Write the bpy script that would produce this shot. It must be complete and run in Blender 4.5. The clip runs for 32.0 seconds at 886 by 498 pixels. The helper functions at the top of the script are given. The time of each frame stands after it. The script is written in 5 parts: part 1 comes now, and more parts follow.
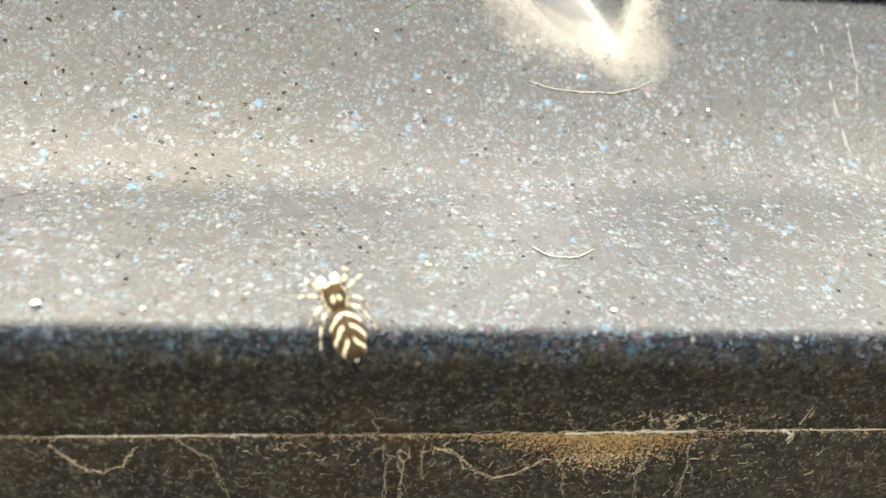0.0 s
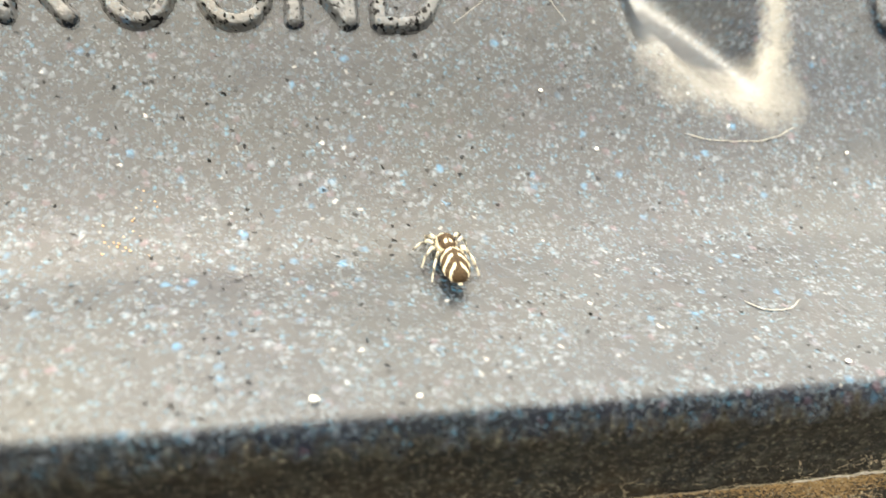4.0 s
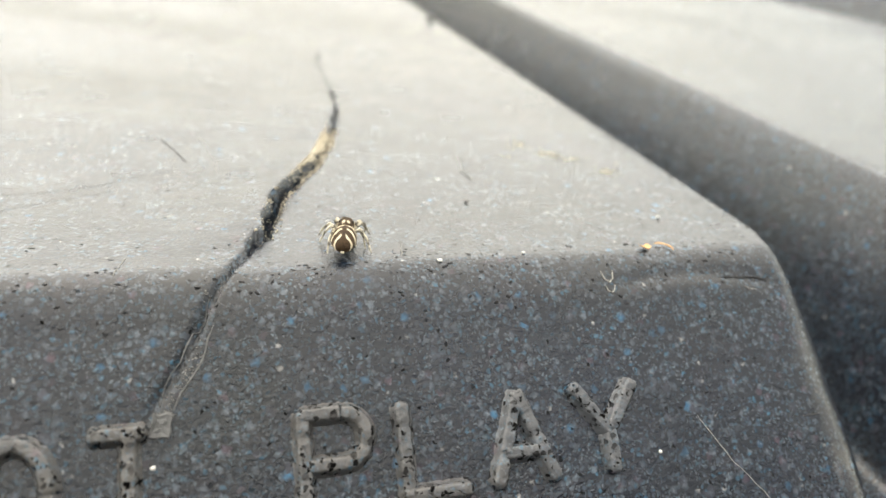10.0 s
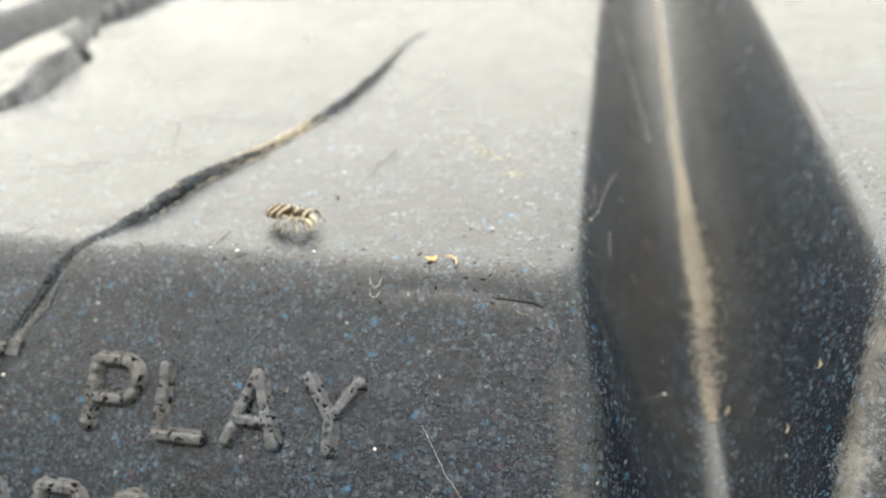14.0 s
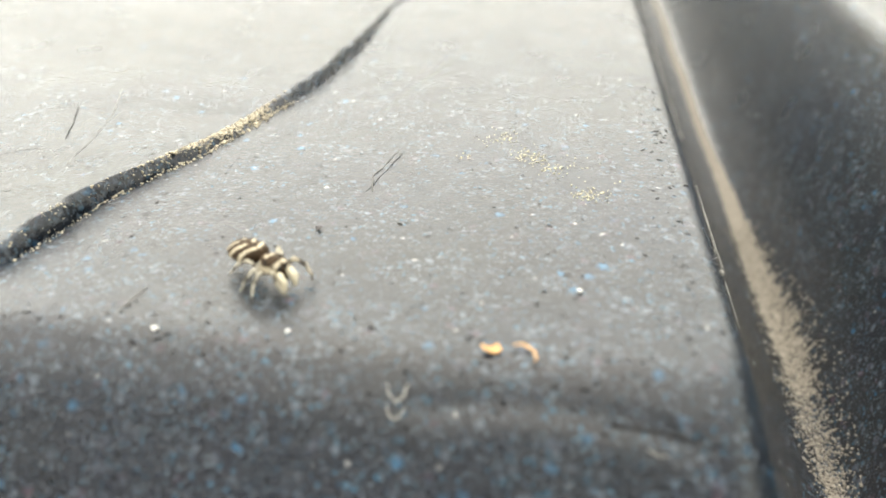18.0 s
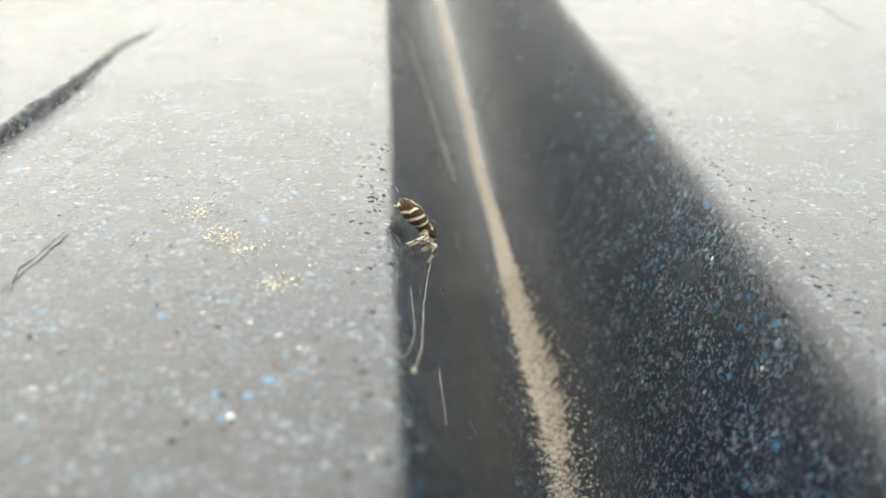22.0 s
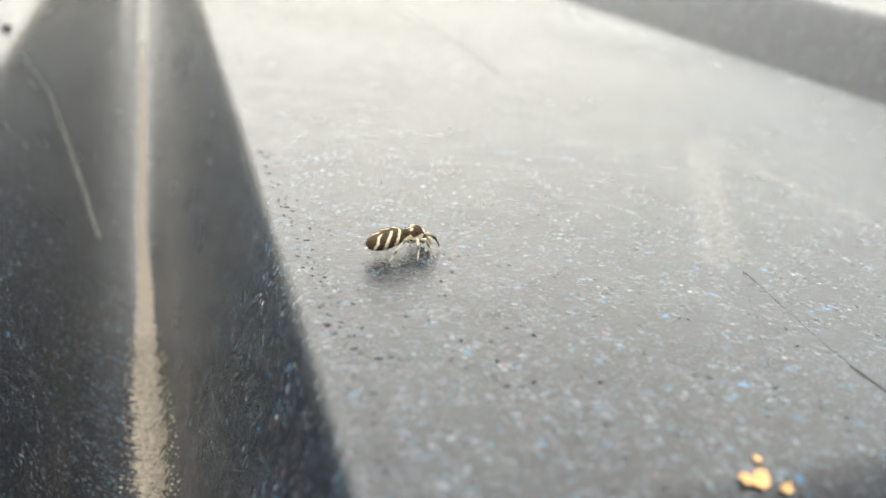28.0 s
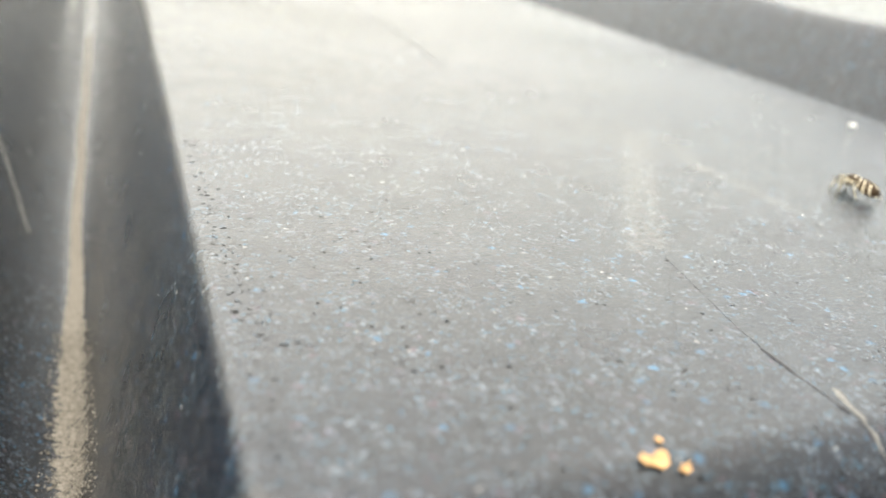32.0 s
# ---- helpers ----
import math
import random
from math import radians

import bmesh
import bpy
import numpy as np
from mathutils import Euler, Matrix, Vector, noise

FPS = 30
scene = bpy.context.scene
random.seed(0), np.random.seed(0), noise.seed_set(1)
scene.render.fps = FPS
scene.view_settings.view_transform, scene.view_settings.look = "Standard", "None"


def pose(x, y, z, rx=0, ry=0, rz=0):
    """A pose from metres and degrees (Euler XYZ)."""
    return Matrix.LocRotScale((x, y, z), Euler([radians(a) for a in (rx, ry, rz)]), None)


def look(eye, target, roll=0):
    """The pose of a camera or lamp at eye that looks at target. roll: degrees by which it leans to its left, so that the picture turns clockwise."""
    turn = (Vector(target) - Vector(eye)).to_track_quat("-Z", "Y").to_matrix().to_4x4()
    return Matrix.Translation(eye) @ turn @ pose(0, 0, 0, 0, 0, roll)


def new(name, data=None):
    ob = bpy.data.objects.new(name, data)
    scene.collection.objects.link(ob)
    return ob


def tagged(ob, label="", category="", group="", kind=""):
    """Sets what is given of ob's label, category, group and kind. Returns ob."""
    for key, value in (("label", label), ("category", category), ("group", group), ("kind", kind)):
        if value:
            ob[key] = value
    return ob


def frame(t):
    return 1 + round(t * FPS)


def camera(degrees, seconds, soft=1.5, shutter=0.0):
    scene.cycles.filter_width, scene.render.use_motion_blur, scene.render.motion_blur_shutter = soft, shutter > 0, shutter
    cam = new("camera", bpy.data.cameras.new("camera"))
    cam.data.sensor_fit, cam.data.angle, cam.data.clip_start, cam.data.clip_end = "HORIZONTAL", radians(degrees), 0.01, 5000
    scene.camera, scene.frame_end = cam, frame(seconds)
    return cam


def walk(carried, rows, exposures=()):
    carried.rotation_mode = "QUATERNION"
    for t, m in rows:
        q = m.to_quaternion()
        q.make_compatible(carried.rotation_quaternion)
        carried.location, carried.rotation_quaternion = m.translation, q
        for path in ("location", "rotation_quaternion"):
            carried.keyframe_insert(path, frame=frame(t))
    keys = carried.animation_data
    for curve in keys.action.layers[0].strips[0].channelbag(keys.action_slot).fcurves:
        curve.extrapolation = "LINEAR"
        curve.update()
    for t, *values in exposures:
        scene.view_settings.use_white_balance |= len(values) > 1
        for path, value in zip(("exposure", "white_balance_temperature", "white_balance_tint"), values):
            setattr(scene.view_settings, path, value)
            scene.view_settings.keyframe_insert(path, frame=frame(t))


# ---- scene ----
cam = camera(58.8, 32.0, shutter=0.2)
METRES, EYE, TILT, LEAN, TURN = 0.30, 1.0425, -32.85, -4.58, -7.06
ROWS = [
    (0.0, 0.0, 0.0, 0.0, 0.0, 0.0, -0.0),
    (0.5, -0.0026, -0.0047, -0.0003, 0.08, 0.16, 0.0),
    (1.0, -0.0004, -0.0065, 0.0012, -0.0, 0.27, 0.03),
    (1.5, -0.0041, -0.0115, 0.0019, 0.12, 0.59, -0.01),
    (2.0, -0.0019, -0.0151, -0.0011, 0.11, 0.22, 0.03),
    (2.5, -0.0062, -0.0164, -0.0018, -0.16, 0.26, 0.23),
    (3.0, -0.0191, -0.0196, -0.0041, -0.26, 0.5, 0.28),
    (3.5, -0.0322, -0.0101, -0.0002, -2.41, 0.88, 1.36),
    (4.0, -0.0874, 0.0029, 0.0183, -5.24, 0.91, 3.27),
    (4.5, -0.1192, 0.0145, 0.0417, -9.34, 2.44, 5.72),
    (6.5, -0.1597, 0.0078, 0.0881, -10.19, 4.08, 5.02),
    (7.0, -0.1628, 0.0014, 0.1008, -9.63, 4.54, 5.19),
    (7.5, -0.167, 0.0007, 0.1175, -9.3, 5.95, 5.4),
    (8.0, -0.1777, -0.0068, 0.1439, -7.77, 7.15, 5.14),
    (8.5, -0.1799, 0.0046, 0.1582, -7.09, 7.32, 5.23),
    (9.0, -0.1776, 0.0123, 0.176, -6.88, 8.21, 5.36),
    (9.5, -0.1666, 0.0252, 0.1872, -6.78, 8.21, 5.18),
    (10.0, -0.1672, 0.0247, 0.1886, -6.7, 8.41, 5.09),
    (10.5, -0.165, 0.0241, 0.188, -6.63, 8.29, 4.9),
    (11.0, -0.1492, 0.0235, 0.1888, -6.8, 7.96, 4.98),
    (11.5, -0.1094, 0.0261, 0.1819, -6.14, 7.83, 4.73),
    (12.0, -0.0748, 0.0249, 0.1728, -2.64, 7.34, 3.42),
    (12.5, -0.0253, 0.0287, 0.1615, 3.93, 7.37, 1.6),
    (13.0, 0.0218, 0.0259, 0.1665, 11.67, 7.52, -0.3),
    (13.5, 0.0654, 0.0186, 0.1778, 17.46, 7.67, -2.3),
    (14.0, 0.0511, 0.019, 0.2069, 19.98, 4.18, -3.9),
    (14.5, 0.0469, 0.0773, 0.2307, 16.82, 2.24, -4.7),
    (15.0, 0.0223, 0.1019, 0.2373, 14.93, 3.67, -3.99),
    (15.5, -0.0055, 0.1203, 0.2329, 14.66, 3.89, -4.21),
    (17.5, -0.0202, 0.1273, 0.2361, 15.32, 3.79, -4.07),
    (18.0, -0.0197, 0.1248, 0.236, 15.76, 3.39, -4.12),
    (18.5, -0.0171, 0.1251, 0.2389, 15.75, 3.56, -3.85),
    (19.0, -0.0123, 0.1268, 0.2436, 15.6, 3.62, -3.39),
    (19.5, -0.0048, 0.1385, 0.2524, 12.5, 5.08, -2.39),
    (20.0, -0.0022, 0.1512, 0.2537, 8.61, 7.02, -2.04),
    (20.5, 0.001, 0.1527, 0.2581, 7.47, 8.21, -1.34),
    (21.0, 0.0065, 0.1553, 0.2588, 6.56, 8.11, -0.93),
    (21.5, 0.0124, 0.159, 0.2589, 5.2, 6.89, -0.5),
    (22.0, 0.0159, 0.162, 0.2589, 4.41, 5.43, -0.15),
    (22.5, 0.0223, 0.1657, 0.2586, 4.05, 2.9, 0.57),
    (23.0, 0.0293, 0.1668, 0.2526, 3.25, -0.62, 0.81),
    (23.5, 0.0364, 0.1635, 0.2444, 2.86, -1.77, 0.47),
    (24.0, 0.0428, 0.1657, 0.232, 1.83, -3.82, -0.47),
    (24.5, 0.0546, 0.1745, 0.234, -0.61, -3.47, 0.64),
    (25.0, 0.0545, 0.1718, 0.2379, -1.98, 0.31, 1.68),
    (25.5, 0.0607, 0.1697, 0.2467, -3.84, 4.9, 3.2),
    (27.5, 0.0812, 0.1725, 0.2557, -8.39, 8.29, 5.17),
    (28.0, 0.0944, 0.1746, 0.2559, -10.24, 8.33, 6.02),
    (28.5, 0.1007, 0.1816, 0.2543, -12.46, 8.65, 6.21),
    (29.0, 0.1094, 0.1893, 0.2529, -15.08, 8.46, 6.85),
    (29.5, 0.1092, 0.1868, 0.2516, -14.76, 8.4, 6.84),
    (30.0, 0.1071, 0.1828, 0.2504, -14.08, 8.4, 6.66),
    (30.5, 0.106, 0.1828, 0.2505, -13.94, 8.41, 6.59),
    (31.0, 0.1078, 0.1809, 0.2501, -13.73, 8.38, 6.65),
    (31.5, 0.1076, 0.1782, 0.2499, -13.27, 8.24, 6.57),
    (32.0, 0.1085, 0.1753, 0.2507, -12.77, 8.07, 6.61),
]
walk(cam, [(t, pose(0, 0, EYE, TILT, LEAN, TURN) @ pose(METRES * x, METRES * y, METRES * z, 90 + pitch, roll, yaw)) for t, x, y, z, yaw, pitch, roll in ROWS], [(0, 3.14, 8800, 5.5), (3, 3.12, 8700, 5.5), (4.5, 3.08, 8700, 5.5), (7.0, 3.2, 8400, 6), (7.6, 2.45, 8500, 6), (8, 1.78, 8750, 6.5), (9, 2.0, 8250, 7), (10, 1.98, 7900, 7), (11.5, 1.98, 7750, 7), (13, 2.04, 8150, 7), (14, 2.03, 7850, 6), (15, 2.1, 7900, 6), (18, 2.03, 7800, 6), (19, 1.97, 7800, 6), (20, 1.95, 7800, 6.5), (21, 1.97, 7700, 6), (22, 2.11, 7700, 6), (23, 2.31, 7950, 4.5), (24, 2.34, 8250, 4), (25, 2.46, 8700, 4.5), (28, 1.96, 7750, 7), (30, 1.94, 7750, 7), (32, 2.0, 7700, 7)])
cam.data.dof.use_dof, cam.data.dof.focus_distance, cam.data.dof.aperture_fstop = True, 0.076, 22.0

# ---- light: a bright, thinly overcast sky ----
world = bpy.data.worlds.new("sky")
scene.world = world
world.use_nodes = True
wn = world.node_tree.nodes
sky = wn.new("ShaderNodeTexSky")
sky.sky_type, sky.sun_disc = "NISHITA", False
sky.sun_elevation, sky.sun_rotation = radians(65), radians(-30)
sky.dust_density, sky.air_density = 0.6, 1.3
wn["Background"].inputs["Strength"].default_value = 0.14
veil = wn.new("ShaderNodeHueSaturation")
veil.inputs["Saturation"].default_value = 0.38
world.node_tree.links.new(sky.outputs["Color"], veil.inputs["Color"])
world.node_tree.links.new(veil.outputs["Color"], wn["Background"].inputs["Color"])
lamp = bpy.data.lights.new("sun", "SUN")
lamp.energy, lamp.angle, lamp.color = 1.0, radians(130), (1.0, 0.96, 0.9)
sun = new("sun", lamp)
a, e = radians(-30), radians(65)
sun.matrix_world = look((0, 0, 0), (-math.sin(a) * math.cos(e), -math.cos(a) * math.cos(e), -math.sin(e)))


# ---- the lid's shape, in millimetres over the plan; TOP is the height of the ribs over the ground ----
TOP = 1050.0
RIB = 169.5


def smin(a, b, k):
    return np.minimum(a, b) - np.maximum(k - np.abs(a - b), 0) ** 2 / (4 * k)


def smax(a, b, k):
    return np.maximum(a, b) + np.maximum(k - np.abs(a - b), 0) ** 2 / (4 * k)


CRACK = [(-55.3, 103.2), (-53.5, 104.8), (-51.8, 106.7), (-49.7, 109.4), (-48.2, 111.8), (-46.9, 114.9), (-43.9, 120.5), (-42.7, 125.7), (-41.2, 131.0), (-39.0, 136.0), (-36.5, 140.5), (-34.6, 145.5), (-33.2, 150.5), (-32.3, 154.5), (-29.9, 165.0), (-28.6, 180.0), (-28.4, 203.0), (-24.0, 222.0), (-17.0, 231.0)]
# along the crack: how far the flap stands up, how wide the gap gapes, how deep it is
CRACK_Y = (103.2, 106.5, 112, 116, 122, 128, 134, 140, 146, 151, 156, 164, 175, 190, 205, 222)
CRACK_LIFT = (0.06, 0.22, 0.28, 0.50, 1.25, 1.35, 1.05, 0.70, 0.35, 0.25, 0.75, 1.15, 1.25, 0.95, 0.45, 0.0)
CRACK_GAP = (0.26, 0.36, 0.31, 0.25, 0.70, 0.95, 0.70, 0.50, 0.30, 0.22, 0.32, 0.45, 0.50, 0.40, 0.25, 0.15)
CRACK_DEEP = (0.40, 0.95, 0.75, 0.40, 1.60, 2.00, 1.50, 1.10, 0.50, 0.25, 0.50, 0.70, 0.70, 0.50, 0.20, 0.0)
# shallow creases beside the crack
CREASES = ([(-24.6, 180.0), (-24.4, 204.0), (-19.7, 225.0)], [(-21.9, 148.8), (-19.6, 160.6), (-16.4, 172.0), (-13.5, 186.0)], [(-27.0, 172.0), (-26.2, 190.0), (-24.8, 212.0)])
SPLIT = [(-104.0, 140.0), (-99.0, 158.0), (-98.0, 170.0), (-101.0, 188.0), (-112.0, 205.0), (-121.0, 222.0), (-117.0, 246.0), (-106.0, 258.0)]


def beside(x, y, line):
    """Distance to a broken line (more than 0 on its left) and how far along it, 0 to 1."""
    best = np.full(np.shape(x), 1e9)
    along = np.zeros(np.shape(x))
    n = len(line) - 1
    for i in range(n):
        (ax, ay), (bx, by) = line[i], line[i + 1]
        ux, uy = bx - ax, by - ay
        s = np.clip(((x - ax) * ux + (y - ay) * uy) / (ux * ux + uy * uy), 0, 1)
        dx, dy = x - ax - s * ux, y - ay - s * uy
        d = np.hypot(dx, dy)
        near = d < np.abs(best)
        best = np.where(near, np.where(ux * dy - uy * dx > 0, d, -d), best)
        along = np.where(near, (i + s) / n, along)
    return best, along


def skew(x):
    """The front rim runs a little askew to the ribs: how far it lies off in y."""
    return -0.038 * (np.clip(x, -90, 120) + 20)


def lid_height(x, y, fine=True):
    x, y = np.asarray(x, float), np.asarray(y, float)
    far = np.clip((x - 199) / 5.0, 0, 1)
    top = 0.03 * (y - 140) - 0.00002 * np.maximum(y - 200, 0) ** 2 + 13.5 * far * far * (3 - 2 * far)
    front = -10.4 + 1.18 * (y - 103)
    shelf = -46.02 + 0.10 * (y - 49.5)
    edge = -47.3 + 2.4 * (y - 48.5 - skew(x))
    rib = smin(top, smax(smin(shelf, edge, 1.1), front, 10.0), 2.8)
    u = (x - 29.0 + RIB / 2) % RIB - RIB / 2 + 29.0
    deep = np.clip((y - 118) / 22, 0, 1)
    off = u - 31.0 - 1.1 * deep * np.clip((235 - y) / 60, 0, 1)
    floor = -36.9 - 1.0 * deep + (1 - deep) * 0.05 * np.clip(off, -9, 9) ** 2 + deep * 5.6 * (1 - np.exp(-(off / 6.3) ** 2)) + 0.023 * y - 0.9 * np.clip((92 - y) / 12, 0, 1) ** 2
    mouth = np.clip((116 - y) / 14, 0, 1)
    flare = np.clip((106 - y) / 19, 0, 1)
    flare = flare * flare * (3 - 2 * flare)
    left = -(u - 12.7 + 1.5 * mouth + 3.2 * flare) / (0.42 - 0.11 * flare)
    right = (u - 45.5 + 0.6 * flare) / 0.36
    groove = smax(smax(left, floor, 9.0 - 5.0 * np.clip((y - 120) / 20, 0, 1)), smax(right, floor, 4.0 - 1.8 * mouth), 3.0)
    side = 1 / (1 + np.exp((u - 27) / 2.0))
    wall = np.clip((groove - floor) / 7, 0, 1)
    soft = 2.6 + 0.6 * (1 - side) * wall + wall * mouth * (9.0 * side * (1 - 0.8 * flare) + 8.0 * (1 - side) * np.clip((y - 80) / 22, 0.1, 1)) * np.clip((y - 74) / 6, 0.25, 1) + 5.0 * far
    z = smin(rib, groove, soft)
    if fine:
        on_top = np.clip((rib - top + 3) / 3, 0, 1) * np.clip((groove - top) / 6, 0, 1)
        z = z + on_top * 0.16 * (np.sin(x * 0.11 + 1.3 * np.sin(y * 0.045)) + np.sin(y * 0.083 + x * 0.031 + 2))
        z = z - 0.42 * np.exp(-((y - 110.0 + 0.0105 * (x + 1) ** 2) / 0.7) ** 2) * np.clip((x + 11) / 4, 0, 1) * np.clip((11 - x) / 2, 0, 1)
        d, s = beside(x, y, CRACK)
        lift, gap, pit = (np.interp(y, CRACK_Y, v, 0.0, 0.0) for v in (CRACK_LIFT, CRACK_GAP, CRACK_DEEP))
        rag = np.clip((y - 104) / 12, 0.1, 1)
        d = d + rag * (0.16 * np.sin(y * 0.9 + 1.4 * np.sin(y * 0.31)) + 0.10 * np.sin(y * 2.3 + 2.1 * np.sin(y * 0.63)))
        gap = gap * (1 + 0.25 * np.sin(y * 1.27 + 0.8))
        face = np.clip((d - gap * 0.75) / 0.38, 0, 1)
        z = z + lift * face * face * (3 - 2 * face) * np.exp(-np.maximum(d - gap - 0.4, 0) / 16.0) * np.where(d > 0, 1, 0)
        z = z - pit * np.exp(-((d - gap * 0.42) / (gap * 0.48 + 0.02)) ** 4)
        z = z - 0.22 * lift * np.where(d < 0, np.exp(d / 5.0), 1 - face) + 0.10 * np.minimum(lift, 0.8) * np.exp(-((d + 0.22) / 0.2) ** 2)
        for line in CREASES:
            d, s = beside(x, y, line)
            z = z - 0.16 * np.clip(s * 5, 0, 1) * np.clip((1 - s) * 5, 0, 1) * np.exp(-(d / 0.55) ** 2)
        z = z + on_top * 0.5 * np.clip((-38 - x) / 14, 0, 1) * np.sin(y * 0.105 + x * 0.06 + 0.6)
        d, s = beside(x, y, SPLIT)
        gape = np.clip(s * 3.2, 0, 1) ** 2 * np.clip((1 - s) * 6, 0, 1)
        d = d + 1.2 * np.sin(s * 31) * gape
        z = z + gape * np.where(d > 0, 3.2 * np.exp(-d / 9.0), -1.2 * np.exp(d / 7.0)) * np.clip((groove - z) / 6, 0, 1)
        z = z - 3.5 * gape * np.exp(-((d + 0.6) / 1.2) ** 2)
    return z


def on_lid(x, y, lift=0.0):
    """A place on the lid, in metres."""
    return Vector((x, y, TOP + float(lid_height(x, y)) + lift)) / 1000


def lid_normal(x, y, r=0.8):
    dx = (lid_height(x + r, y, False) - lid_height(x - r, y, False)) / (2 * r)
    dy = (lid_height(x, y + r, False) - lid_height(x, y - r, False)) / (2 * r)
    return Vector((-float(dx), -float(dy), 1)).normalized()


# ---- materials ----
def material(name):
    m = bpy.data.materials.new(name)
    m.use_nodes = True
    return m, m.node_tree.nodes, m.node_tree.links, m.node_tree.nodes["Principled BSDF"]


def place(n, l, scale=(1, 1, 1)):
    co = n.new("ShaderNodeTexCoord")
    mp = n.new("ShaderNodeMapping")
    mp.inputs["Scale"].default_value = scale
    l.new(co.outputs["Object"], mp.inputs["Vector"])
    return mp.outputs["Vector"]


def tex_noise(n, l, vec, scale, detail=3.0, rough=0.55):
    t = n.new("ShaderNodeTexNoise")
    t.inputs["Scale"].default_value, t.inputs["Detail"].default_value, t.inputs["Roughness"].default_value = scale, detail, rough
    l.new(vec, t.inputs["Vector"])
    return t.outputs["Fac"]


def cells(n, l, vec, scale, feature="F1"):
    t = n.new("ShaderNodeTexVoronoi")
    t.feature = feature
    t.inputs["Scale"].default_value = scale
    l.new(vec, t.inputs["Vector"])
    return t


def ramp(n, l, fac, lo, hi, a=0.0, b=1.0):
    t = n.new("ShaderNodeMapRange")
    t.inputs["From Min"].default_value, t.inputs["From Max"].default_value = lo, hi
    t.inputs["To Min"].default_value, t.inputs["To Max"].default_value = a, b
    l.new(fac, t.inputs["Value"])
    return t.outputs["Result"]


def calc(n, l, op, a, b):
    t = n.new("ShaderNodeMath")
    t.operation = op
    for i, v in enumerate((a, b)):
        if isinstance(v, (int, float)):
            t.inputs[i].default_value = v
        else:
            l.new(v, t.inputs[i])
    return t.outputs[0]


def mix(n, l, fac, a, b):
    t = n.new("ShaderNodeMix")
    t.data_type = "RGBA"
    for i, v in ((0, fac), (6, a), (7, b)):
        if isinstance(v, tuple):
            t.inputs[i].default_value = (*v, 1)
        elif isinstance(v, (int, float)):
            t.inputs[i].default_value = v
        else:
            l.new(v, t.inputs[i])
    return t.outputs[2]


def bump(n, l, height, strength, distance, before=None):
    t = n.new("ShaderNodeBump")
    t.inputs["Strength"].default_value, t.inputs["Distance"].default_value = strength, distance
    l.new(height, t.inputs["Height"])
    if before:
        l.new(before, t.inputs["Normal"])
    return t.outputs["Normal"]


def flecks(n, l, vec, scale, share, soft=0.12, size=0.42):
    """Round grains: a share of the cells, each with a blurred rim."""
    c = cells(n, l, vec, scale)
    r = n.new("ShaderNodeSeparateColor")
    l.new(c.outputs["Color"], r.inputs[0])
    pick = calc(n, l, "LESS_THAN", r.outputs[0], share)
    blob = ramp(n, l, c.outputs["Distance"], size, size - soft)
    return calc(n, l, "MULTIPLY", calc(n, l, "MULTIPLY", pick, blob), ramp(n, l, r.outputs[1], 0, 1, 0.35, 1.0))


